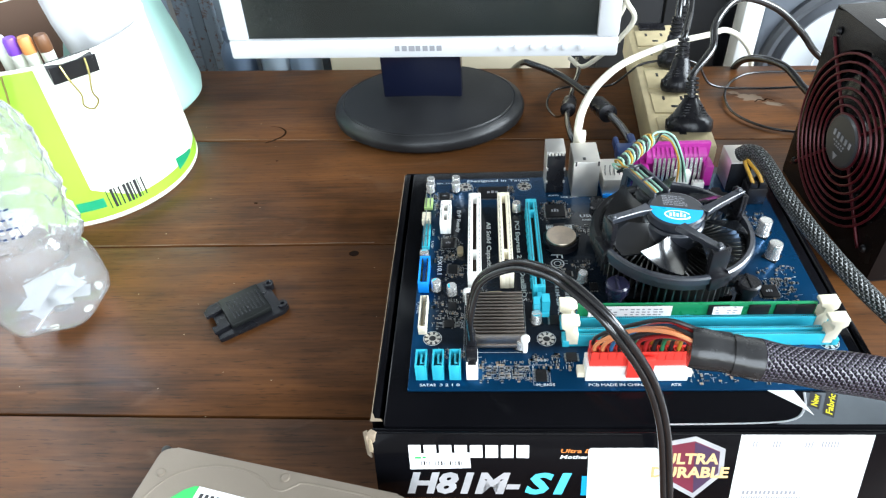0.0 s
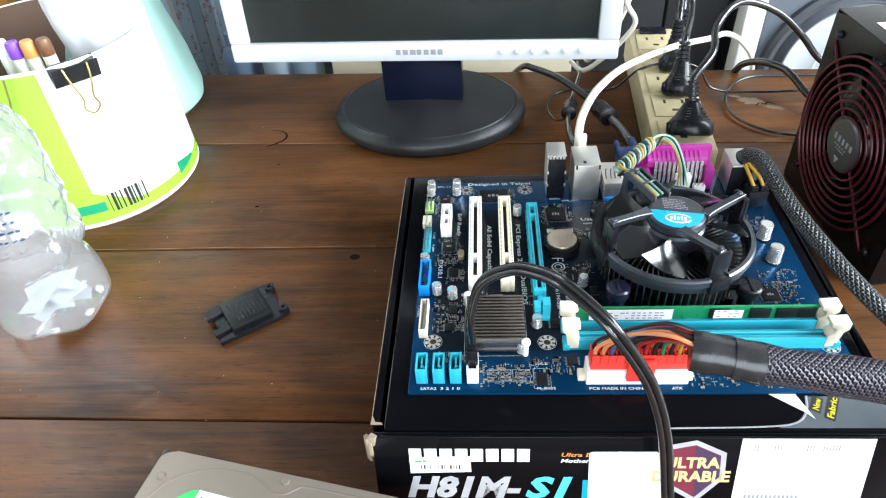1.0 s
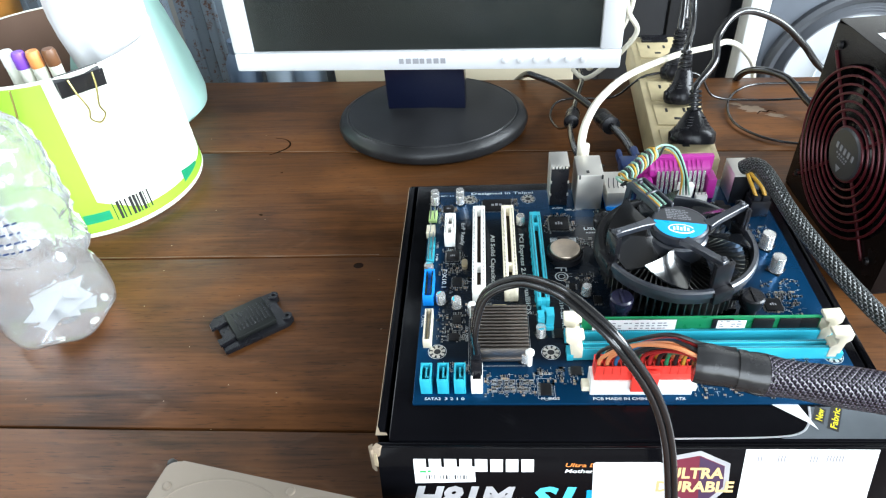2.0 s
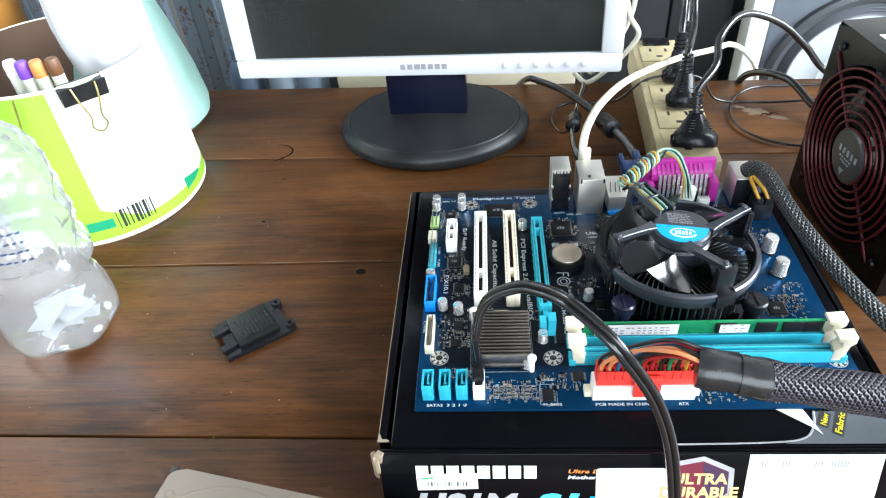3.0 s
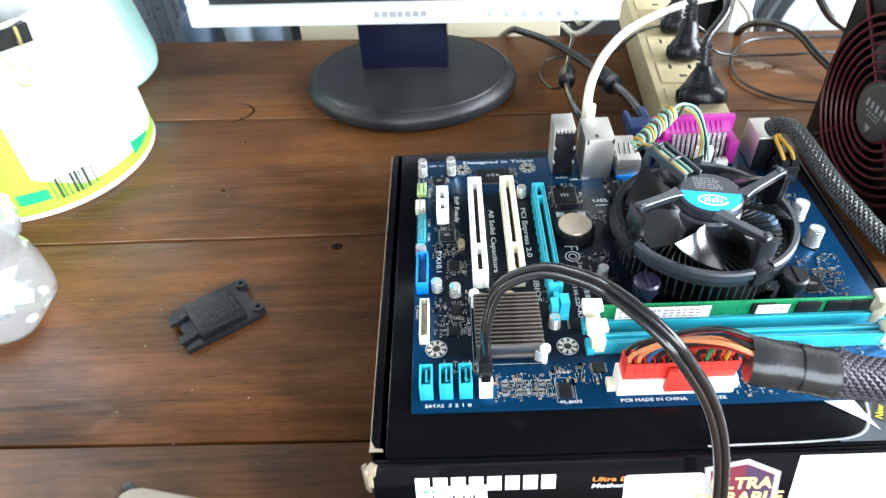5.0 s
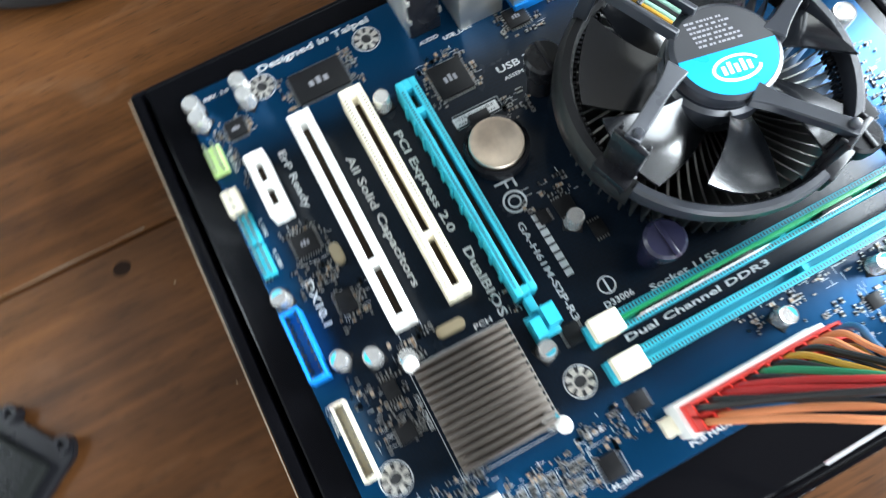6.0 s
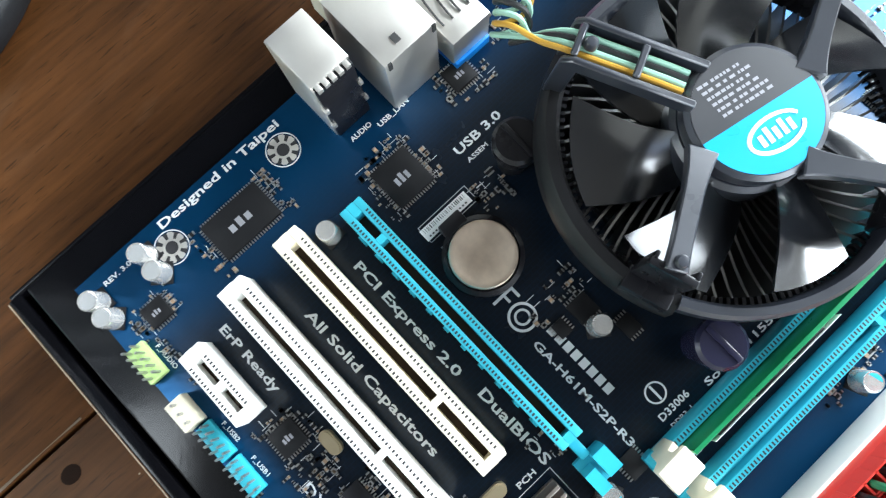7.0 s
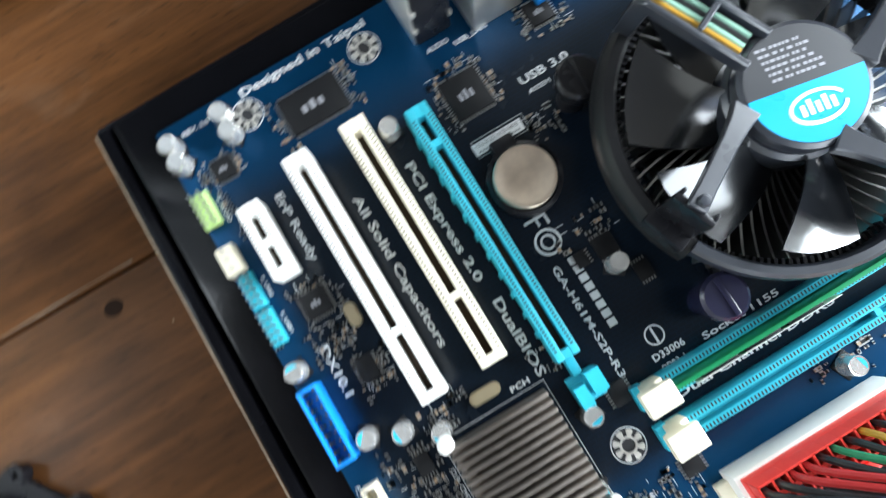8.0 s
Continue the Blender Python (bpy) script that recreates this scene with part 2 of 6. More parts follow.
PINKWIRE = surf("orange_wire", (0.62, 0.22, 0.09), 0.4)
REDWIRE = surf("red_wire", (0.40, 0.02, 0.02), 0.4)
BLUEWIRE = surf("blue_wire", (0.02, 0.10, 0.22), 0.4)
BLACKWIRE = surf("black_wire", (0.012, 0.012, 0.013), 0.38)
GREENWIRE = surf("green_wire", (0.02, 0.20, 0.09), 0.4)
YELLOWWIRE = surf("yellow_wire", (0.46, 0.25, 0.03), 0.38)
AQUAWIRE = surf("pale_green_wire", (0.26, 0.46, 0.36), 0.4)
SLEEVE24 = braid("purple_grey_braid", (0.006, 0.005, 0.010), (0.10, 0.08, 0.115), 18, 300, 0.33)
SLEEVE4 = braid("black_grey_braid", (0.008, 0.009, 0.009), (0.14, 0.155, 0.155), 11, 260, 0.35)


def rust():
    """Patches of rust eaten through the gate's paint."""
    n, l = RUSTY.node_tree.nodes, RUSTY.node_tree.links
    b = n["Principled BSDF"]
    src = b.inputs["Base Color"].links[0].from_socket
    tc, k, r, mix = n.new("ShaderNodeTexCoord"), n.new("ShaderNodeTexNoise"), n.new("ShaderNodeValToRGB"), n.new("ShaderNodeMix")
    k.inputs["Scale"].default_value, k.inputs["Detail"].default_value, k.inputs["Roughness"].default_value = 95, 6, 0.75
    l.new(tc.outputs["Object"], k.inputs["Vector"])
    r.color_ramp.elements[0].position, r.color_ramp.elements[1].position = 0.56, 0.62
    l.new(k.outputs[0], r.inputs[0])
    mix.data_type = "RGBA"
    l.new(r.outputs[0], mix.inputs[0])
    l.new(src, mix.inputs[6])
    mix.inputs[7].default_value = (0.11, 0.05, 0.03, 1)
    l.new(mix.outputs[2], b.inputs["Base Color"])


rust()


def board_edge_blue():
    """Blue towards the board's edges, near-black between them, with faint dense tracks."""
    n, l = PCB.node_tree.nodes, PCB.node_tree.links
    b = n["Principled BSDF"]
    tc, sep, no = n.new("ShaderNodeTexCoord"), n.new("ShaderNodeSeparateXYZ"), n.new("ShaderNodeTexNoise")
    l.new(tc.outputs["Object"], sep.inputs[0])
    no.inputs["Scale"].default_value, no.inputs["Detail"].default_value = 28, 3
    l.new(tc.outputs["Object"], no.inputs["Vector"])

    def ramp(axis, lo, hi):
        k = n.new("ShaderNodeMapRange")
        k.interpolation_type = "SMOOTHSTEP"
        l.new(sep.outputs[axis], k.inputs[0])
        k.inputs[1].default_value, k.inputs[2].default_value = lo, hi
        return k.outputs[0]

    def both(op, p, q):
        k = n.new("ShaderNodeMath")
        k.operation = op
        for i, s in enumerate((p, q)):
            if isinstance(s, float):
                k.inputs[i].default_value = s
            else:
                l.new(s, k.inputs[i])
        return k.outputs[0]

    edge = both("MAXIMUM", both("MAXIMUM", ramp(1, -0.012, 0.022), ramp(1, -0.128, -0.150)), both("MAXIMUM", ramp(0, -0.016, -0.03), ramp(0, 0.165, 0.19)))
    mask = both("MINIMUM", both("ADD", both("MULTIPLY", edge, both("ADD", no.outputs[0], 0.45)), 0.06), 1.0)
    tracks = n.new("ShaderNodeTexBrick")
    tracks.inputs["Scale"].default_value, tracks.inputs["Mortar Size"].default_value = 170, 0.03
    l.new(tc.outputs["Object"], tracks.inputs["Vector"])
    mask = both("MINIMUM", both("ADD", mask, both("MULTIPLY", tracks.outputs["Fac"], 0.05)), 1.0)
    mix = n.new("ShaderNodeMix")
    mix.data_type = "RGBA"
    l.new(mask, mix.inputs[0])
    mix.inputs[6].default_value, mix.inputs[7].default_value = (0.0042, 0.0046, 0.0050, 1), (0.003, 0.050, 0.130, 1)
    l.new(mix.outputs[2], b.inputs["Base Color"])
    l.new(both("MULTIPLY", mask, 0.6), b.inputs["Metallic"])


board_edge_blue()

# ---- mesh helpers; all sizes in millimetres ----
S = 0.001


def mmv(x, y, z):
    return Vector((x * S, y * S, z * S))


def box(bm, a, b, bev=0.0, mi=0, turn=None):
    """An upright block between the corners a and b, its edges rounded by bev."""
    c = [(p + q) / 2 for p, q in zip(a, b)]
    d = [abs(q - p) for p, q in zip(a, b)]
    m = Matrix.Translation(mmv(*c)) @ (turn or Matrix()) @ Matrix.Diagonal((d[0] * S, d[1] * S, d[2] * S, 1))
    vs = bmesh.ops.create_cube(bm, size=1, matrix=m)["verts"]
    fs = {f for v in vs for f in v.link_faces}
    for f in fs:
        f.material_index = mi
    if bev:
        es = list({e for v in vs for e in v.link_edges})
        r = bmesh.ops.bevel(bm, geom=es, offset=bev * S, segments=2, affect="EDGES", profile=0.5)
        for f in r["faces"]:
            f.material_index = mi


def lathe(bm, profile, seg=32, at=(0, 0, 0), mi=0, axis=None, squash=(1, 1)):
    """Turns a profile of (radius, height) about the upright axis, or about the axes of the matrix given."""
    m = axis or Matrix.Translation(mmv(*at))
    rings = []
    for r, z in profile:
        if r <= 1e-6:
            rings.append([bm.verts.new(m @ mmv(0, 0, z))])
        else:
            rings.append([bm.verts.new(m @ mmv(r * squash[0] * math.cos(2 * math.pi * i / seg), r * squash[1] * math.sin(2 * math.pi * i / seg), z)) for i in range(seg)])
    for p, q in zip(rings, rings[1:]):
        for i in range(seg):
            j = (i + 1) % seg
            if len(p) == 1 and len(q) == 1:
                continue
            if len(p) == 1:
                f = bm.faces.new((p[0], q[i], q[j]))
            elif len(q) == 1:
                f = bm.faces.new((p[i], p[j], q[0]))
            else:
                f = bm.faces.new((p[i], p[j], q[j], q[i]))
            f.material_index = mi


def prism(bm, pts, z0, z1, mi=0, m=None):
    m = m or Matrix()
    pts = [(q[0], q[1]) for q in pts]
    lo = [bm.verts.new(m @ mmv(x, y, z0)) for x, y in pts]
    hi = [bm.verts.new(m @ mmv(x, y, z1)) for x, y in pts]
    fs = [bm.faces.new(hi), bm.faces.new(lo[::-1])]
    for i in range(len(pts)):
        j = (i + 1) % len(pts)
        fs.append(bm.faces.new((lo[i], lo[j], hi[j], hi[i])))
    for f in fs:
        f.material_index = mi


def flow(pts, steps=8):
    """A smooth line through the points."""
    p = [Vector(q) for q in pts]
    p = [2 * p[0] - p[1]] + p + [2 * p[-1] - p[-2]]
    out = []
    for i in range(1, len(p) - 2):
        for k in range(steps):
            t = k / steps
            out.append(0.5 * (2 * p[i] + (p[i + 1] - p[i - 1]) * t + (2 * p[i - 1] - 5 * p[i] + 4 * p[i + 1] - p[i + 2]) * t * t
                              + (3 * p[i] - p[i - 1] - 3 * p[i + 1] + p[i + 2]) * t ** 3))
    return out + [p[-2]]


def tube(bm, pts, r, seg=10, mi=0, steps=8, flat=1.0, taper=None, caps=True, side=None, shift=(0, 0)):
    """A cable along the points; flat squeezes it, shift moves it aside within its section."""
    line = flow(pts, steps) if steps else [Vector(q) for q in pts]
    uv = bm.loops.layers.uv.get("weave") or bm.loops.layers.uv.new("weave")
    up = Vector(side or (0.13, 0.21, 1)).normalized()
    rings, run, length = [], 0.0, []
    for i, c in enumerate(line):
        d = (line[min(i + 1, len(line) - 1)] - line[max(i - 1, 0)]).normalized()
        up = (up - d * up.dot(d)).normalized()
        w = d.cross(up)
        if i:
            run += (c - line[i - 1]).length * S
        length.append(run)
        rr = r * (taper(i / (len(line) - 1)) if taper else 1)
        c = c + w * shift[0] + up * shift[1]
        rings.append([bm.verts.new(S * (c + w * (rr * math.cos(2 * math.pi * k / seg)) + up * (rr * flat * math.sin(2 * math.pi * k / seg)))) for k in range(seg)])
    for i, (p, q) in enumerate(zip(rings, rings[1:])):
        for k in range(seg):
            j = (k + 1) % seg
            f = bm.faces.new((p[k], p[j], q[j], q[k]))
            f.material_index = mi
            for lp, (a, b) in zip(f.loops, ((k, i), (k + 1, i), (k + 1, i + 1), (k, i + 1))):
                lp[uv].uv = (a / seg, length[b])
    if caps:
        for f in (bm.faces.new(rings[0][::-1]), bm.faces.new(rings[-1])):
            f.material_index = mi


def mesh_of(name, bm, mats, angle=38):
    me = bpy.data.meshes.new(name)
    bm.normal_update()
    bm.to_mesh(me)
    bm.free()
    for m in mats if isinstance(mats, (list, tuple)) else [mats]:
        me.materials.append(m)
    for p in me.polygons:
        p.use_smooth = True
    me.set_sharp_from_angle(angle=radians(angle))
    return me


def part(name, bm, mats, parent=None, label="", at=(0, 0, 0), turn=0.0):
    """Links a bmesh, or a mesh that is there already, as one object under a thing or a part."""
    me = bm if isinstance(bm, bpy.types.Mesh) else mesh_of(name, bm, mats)
    ob = new(name, me)
    ob.parent = parent
    ob.matrix_basis = pose(at[0] * S, at[1] * S, at[2] * S, 0, 0, turn)
    if label:
        tagged(ob, label)
    return ob


def thing(name, label, category, at=(0, 0, 0), turn=0.0, group="", kind=""):
    ob = new(name)
    ob.empty_display_size = 0.02
    ob.matrix_basis = pose(at[0] * S, at[1] * S, at[2] * S, 0, 0, turn)
    return tagged(ob, label, category, group, kind)


def setting(name, bm, mats, label, category="wall"):
    return tagged(part(name, bm, mats), label, category, kind="structure")


def words(text, size, at, turn, mat, parent, align="LEFT", name="lettering", fit_to=0.0, lay=None, shear=0.0, heavy=0.028):
    """Flat lettering of that height, laid on a surface; fit_to stretches it to a length."""
    cu = bpy.data.curves.new("letters", "FONT")
    cu.body, cu.size, cu.align_x, cu.shear, cu.resolution_u, cu.offset = text, size * S * 1.38, align, shear, 2, size * S * heavy
    tmp = bpy.data.objects.new("letters", cu)
    scene.collection.objects.link(tmp)
    dg = bpy.context.evaluated_depsgraph_get()
    me = bpy.data.meshes.new_from_object(tmp.evaluated_get(dg))
    bpy.data.objects.remove(tmp)
    me.materials.clear()
    me.materials.append(mat)
    if fit_to:
        wide = max(v.co.x for v in me.vertices) - min(v.co.x for v in me.vertices)
        for v in me.vertices:
            v.co.x *= fit_to * S / wide
    ob = new(name, me)
    ob.parent = parent
    ob.matrix_basis = pose(at[0] * S, at[1] * S, at[2] * S, *(lay or (0, 0)), turn)
    return ob


def B():
    return bmesh.new()

# ---- the setting ----
bm = B()
box(bm, (-2200, -2600, -800), (2000, 1000, -750))
setting("floor", bm, CONCRETE, "bare grey cement floor of the workshop", "floor")
# ceiling out of view, added dark so little light bounces onto the blacks
bm = B()
box(bm, (-2200, -2600, 1950), (2100, 1100, 2050))
setting("ceiling", bm, surf("unseen_dark_ceiling", (0.06, 0.055, 0.05), 0.85, 0, 0.2, 3, 0.3, 90), "unseen dark ceiling added to cut bounced light", "ceiling")
bm = B()
box(bm, (-2200, 1000, -800), (-1700, 1100, 1950))
box(bm, (-450, 1000, -800), (2000, 1100, 1950))
box(bm, (-1700, 1000, -800), (-450, 1100, 500))
box(bm, (-1700, 1000, 1450), (-450, 1100, 1950))
setting("wall_north", bm, PLASTER, "pale plaster wall with a window opening")
# both side walls are out of view, added to enclose the daylight
bm = B()
box(bm, (-1560, -2600, -800), (-1460, 1000, 1950))
setting("wall_west", bm, PLASTER, "unseen pale plaster side wall added to enclose the light")
bm = B()
box(bm, (2000, -2600, -800), (2100, -1250, 1950))
box(bm, (2000, 550, -800), (2100, 1100, 1950))
box(bm, (2000, -1250, -800), (2100, 550, 250))
box(bm, (2000, -1250, 1650), (2100, 550, 1950))
setting("wall_east", bm, PLASTER, "unseen plaster side wall added round a wide window opening")

# ---- workbench: wide planks that do not run quite parallel ----
bench = thing("wooden_table", "dark brown varnished wooden table of wide worn planks", "table", (0, 0, -750))
SEAMS = [(322, -0.0536), (170, -0.0425), (17.5, -0.008), (-147.7, -0.0123), (-312, -0.01), (-440, -0.01)]
for (ya, ka), (yb, kb) in zip(SEAMS, SEAMS[1:]):
    bm = B()
    x0, x1, g = -950, 820, 0.7
    prism(bm, [(x0, yb + kb * x0 + g), (x1, yb + kb * x1 + g), (x1, ya + ka * x1 - g), (x0, ya + ka * x0 - g)], 722, 750)
    es = [e for e in bm.edges if all(v.co.z > 0.74 for v in e.verts)]
    bmesh.ops.bevel(bm, geom=es, offset=0.0012, segments=2, affect="EDGES", profile=0.5)
    part("plank", bm, WOOD, bench)
bm = B()
box(bm, (-900, -400, 640), (780, -378, 720), 1)
part("apron", bm, WOOD, bench)
bm = B()
box(bm, (-900, 240, 640), (780, 262, 720), 1)
part("apron", bm, WOOD, bench)
bm = B()
box(bm, (-30, -30, 0), (30, 30, 721), 2)
leg = mesh_of("leg", bm, WOOD)
for x, y in ((-860, -360), (740, -360), (-860, 220), (740, 220)):
    part("leg", leg, None, bench, at=(x, y, 0))
# the dark knot and the old scorch ring in the wood
bm = B()
lathe(bm, [(0, 0.2), (3.2, 0.18), (4.4, 0)], 14, (0, 0, 0), squash=(1.1, 0.9))
tagged(part("wood_knot", bm, surf("knot_wood", (0.016, 0.007, 0.004), 0.7, 0, 0.4, 300, 0.2, spec=0.1), bench, at=(-93, 7, 749.9)), "small dark knot")

# ---- folding steel gate behind the table ----
gate = thing("folding_gate", "rusty blue-grey steel folding gate of upright channels", "gate", (0, 560, -750))
bm = B()
box(bm, (-19, -3, 0), (19, 0, 2300), 0.6)
box(bm, (-19, 0, 0), (-16, 14, 2300), 0.6)
box(bm, (16, 0, 0), (19, 14, 2300), 0.6)
box(bm, (-3, -5, 0), (3, -3, 2300), 0.6)
slat = mesh_of("channel", bm, RUSTY)
for i in range(18):
    part("channel", slat, None, gate, at=(-930 + 46 * i, (i % 2) * 16, 0), turn=(i % 2) * 10 - 5)
bm = B()
box(bm, (-960, 20, 60), (-90, 30, 90), 1)
part("cross_bar", bm, RUSTY, gate)
bm = B()
box(bm, (-960, 20, 1900), (-90, 30, 1930), 1)
part("cross_bar", bm, RUSTY, gate)

# ---- what stands behind the table ----
shelf = thing("low_bench", "low dark wooden bench behind the table", "bench", (-60, 445, -750))
bm = B()
box(bm, (-260, -70, 520), (260, 90, 545), 2)
part("top", bm, WOOD, shelf)
for x in (-235, 235):
    bm = B()
    box(bm, (x - 20, -60, 0), (x + 20, 80, 519), 2)
    part("side_panel", bm, WOOD, shelf)
carton = thing("cardboard_carton", "cream cardboard carton with dark stencilled lettering", "carton", (-30, 445, -204))
bm = B()
box(bm, (-150, -50, 0), (150, 70, 235), 2)
part("body", bm, surf("cream_card", (0.66, 0.58, 0.42), 0.75, 0, 0.1, 12, 0.2, 200), carton)
for s, x in (("6", -128), ("42", -62)):
    words(s, 12, (x, -50.6, 158), 0, INK, carton, lay=(90, 0))
bm = B()
for i, w in enumerate((6, 5, 7)):
    box(bm, (-112 + 11 * i, -50.8, 158), (-112 + 11 * i + w, -50.2, 170))
part("stencil_bars", bm, INK, carton)
for i, (x, col) in enumerate(((-305, (0.10, 0.14, 0.20)), (-255, (0.30, 0.36, 0.42)), (-218, (0.20, 0.26, 0.34)))):
    bm = B()
    lathe(bm, [(0, 0), (20, 0), (21, 4), (21, 190), (17, 200), (12, 206), (12, 222), (0, 222)], 20)
    tagged(part("storage_canister", bm, surf("canister_plastic", col, 0.4), at=(x, 420, -204)), "blue-grey plastic canister on the low bench", "canister", "canisters on the bench")

cab = thing("dark_cabinet", "black cloth-covered cabinet behind the table", "cabinet", (300, 520, -750))
bm = B()
box(bm, (-130, 0, 0), (40, 300, 1500), 6)
part("body", bm, SHADE, cab)
for x0, x1 in ((-127, -46), (-43, 37)):
    bm = B()
    box(bm, (x0, -9, 20), (x1, -0.5, 1480), 3)
    part("door", bm, SHADE, cab)
post = thing("white_post", "white painted upright post", "post", (357, 480, -750))
bm = B()
box(bm, (-12.5, -16, 0), (12.5, 16, 2600), 2)
part("shaft", bm, surf("white_gloss_paint", (0.78, 0.79, 0.78), 0.35, 0, 0.06, 10, 0.05), post)

spk = thing("loudspeaker", "large grey loudspeaker cabinet with a round ridged driver", "loudspeaker", (491, 470, -750))
bm = B()
box(bm, (-119, 0, 0), (180, 300, 840), 6)
part("cabinet", bm, surf("blue_grey_vinyl", (0.10, 0.115, 0.14), 0.5, 0, 0.2, 30, 0.2), spk)
AX = pose(0, -0.001, 0.666, 90, 0, 0) @ Matrix.Diagonal((0.68, 0.68, 1, 1))
bm = B()
lathe(bm, [(168, 0), (168, 8), (160, 12), (150, 10), (148, 6), (146, 6)], 72, axis=AX)
part("rim", bm, DRUMRIM, spk)
bm = B()
prof = [(147, 4)]
for r in (143, 138, 133, 128):
    prof += [(r + 1.6, 4), (r, 8), (r - 1.6, 4)]
lathe(bm, prof + [(122, 5)], 72, axis=AX)
part("surround", bm, surf("ridged_grey_surround", (0.16, 0.17, 0.19), 0.4), spk)
bm = B()
lathe(bm, [(122.5, 5), (100, 3), (70, 2), (62, 4), (58, 2), (40, 3), (0, 5)], 72, axis=AX)
part("cone", bm, DRUM, spk)

# ---- monitor ----
mon = thing("monitor", "silver flat monitor with a dark screen on a black oval foot", "monitor", (-49, 210, 0), -3.4)
W2, ZM, HM = 184, 68, 312
TIP = pose(0, 0, ZM * S, -4, 0, 0)


def tipped(ob):
    ob.matrix_basis = TIP @ ob.matrix_basis
    return ob


bm = B()
box(bm, (-W2, -2, 0), (W2, 20, 18.5), 2.5)
box(bm, (-W2, -2, HM - 19), (W2, 20, HM), 2.5)
box(bm, (-W2, -1.9, 18), (-W2 + 19.5, 20, HM - 18.5), 2.2)
box(bm, (W2 - 19.5, -1.9, 18), (W2, 20, HM - 18.5), 2.2)
tipped(part("bezel", bm, SILVERPLASTIC, mon, "bright silver bezel"))
bm = B()
box(bm, (-W2 + 19, 3, 18), (W2 - 19, 6, HM - 18))
tipped(part("screen", bm, SCREEN, mon, "dark switched-off screen"))
bm = B()
box(bm, (-W2 + 3, 20, 3), (W2 - 3, 34, HM - 3), 5)
box(bm, (-120, 34, 50), (120, 58, HM - 40), 9)
tipped(part("rear_shell", bm, SILVERPLASTIC, mon))
bm = B()
lathe(bm, [(0, 0), (3.2, 0), (3.2, 1.2), (2.4, 1.6), (0, 1.5)], 20, axis=pose(0, 0, 0, 90, 0, 0))
button = mesh_of("button", bm, SILVERPLASTIC)
for i in range(6):
    tipped(part("button", button, None, mon, at=(78 + 14.4 * i, -2.0, 9.5)))
bm = B()
for i, w in enumerate((4.4, 4.8, 5.6, 4.4, 4.8, 4.8, 4.8)):
    box(bm, (-22 + 6.6 * i, -2.5, 7), (-22 + 6.6 * i + w, -2.0, 12))
tipped(part("maker_mark", bm, GREYINK, mon, "grey maker's mark in plain bars"))
bm = B()
box(bm, (-41, 12, 14), (38, 32, 170), 1.5)
part("neck", bm, NECK, mon, "dark blue film-covered neck")
bm = B()
lathe(bm, [(0, 0), (92, 0), (96, 3), (97, 8), (95, 13), (88, 17.2), (86.6, 16.6), (85.5, 17.6), (60, 19.5), (0, 21)], 72, squash=(1, 0.83))
part("foot", bm, BASEPLASTIC, mon, "dusty black oval foot", at=(4, 15, 0), turn=3.4)

# ---- power supply unit ----
psu = thing("power_supply_unit", "dark metal computer power supply with a red ring fan grille", "power supply", (270, 107, 0), 4.4)
PL, PH, PD = 140, 146, 86
FC = (-66, 71)
bm = B()
n = 48
hole = [bm.verts.new(mmv(0, FC[0] + 64 * math.cos(2 * math.pi * i / n), FC[1] + 64 * math.sin(2 * math.pi * i / n))) for i in range(n)]
rect = []
for i in range(n):
    c, s = math.cos(2 * math.pi * i / n), math.sin(2 * math.pi * i / n)
    k = 1 / max(abs(c) / 70, abs(s) / 73)
    rect.append(bm.verts.new(mmv(0, -70 + c * k, 73 + s * k)))
back = [bm.verts.new(v.co + Vector((0.012, 0, 0))) for v in hole]
for i in range(n):
    j = (i + 1) % n
    bm.faces.new((hole[i], hole[j], rect[j], rect[i]))
    bm.faces.new((back[i], back[j], hole[j], hole[i]))
part("fan_side_panel", bm, PSUCASE, psu)
for lo, hi in (((0.5, -PL, 0), (PD, 0, 1.2)), ((0.5, -PL, PH - 1.2), (PD, 0, PH)), ((0.5, -PL, 1.3), (PD, -PL + 1.2, PH - 1.3)), ((0.5, -1.2, 1.3), (PD, 0, PH - 1.3)), ((PD - 1.2, -PL + 1.3, 1.3), (PD, -1.3, PH - 1.3))):
    bm = B()
    box(bm, lo, hi, 0.4)
    part("case_panel", bm, PSUCASE, psu)
bm = B()
lathe(bm, [(0, 0), (20, 0), (20, 4), (18, 6), (0, 6)], 28, axis=pose(0.008, FC[0] * S, FC[1] * S, 0, -90, 0))
part("fan_hub", bm, BLADE, psu)
for k in range(9):
    a0 = 2 * math.pi * k / 9
    bm = B()
    pts = []
    for rr, da in ((19, 0), (40, 0.16), (61, 0.30), (61, 0.72), (40, 0.58), (19, 0.5)):
        pts.append(bm.verts.new(mmv(14 + da * 8, FC[0] + rr * math.cos(a0 + da), FC[1] + rr * math.sin(a0 + da))))
    bmesh.ops.solidify(bm, geom=[bm.faces.new(pts)], thickness=0.0012)
    part("fan_blade", bm, BLADE, psu)
bm = B()
box(bm, (26, -136, 8), (28, -4, 140))
part("inner_plate", bm, BLACK, psu)
grille = B()
for i in range(8):
    r = 20 + 6.0 * i
    tube(grille, [(-3, FC[0] + r * math.cos(2 * math.pi * k / 40), FC[1] + r * math.sin(2 * math.pi * k / 40)) for k in range(41)], 0.95, 8, steps=0, caps=False, side=(1, 0, 0))
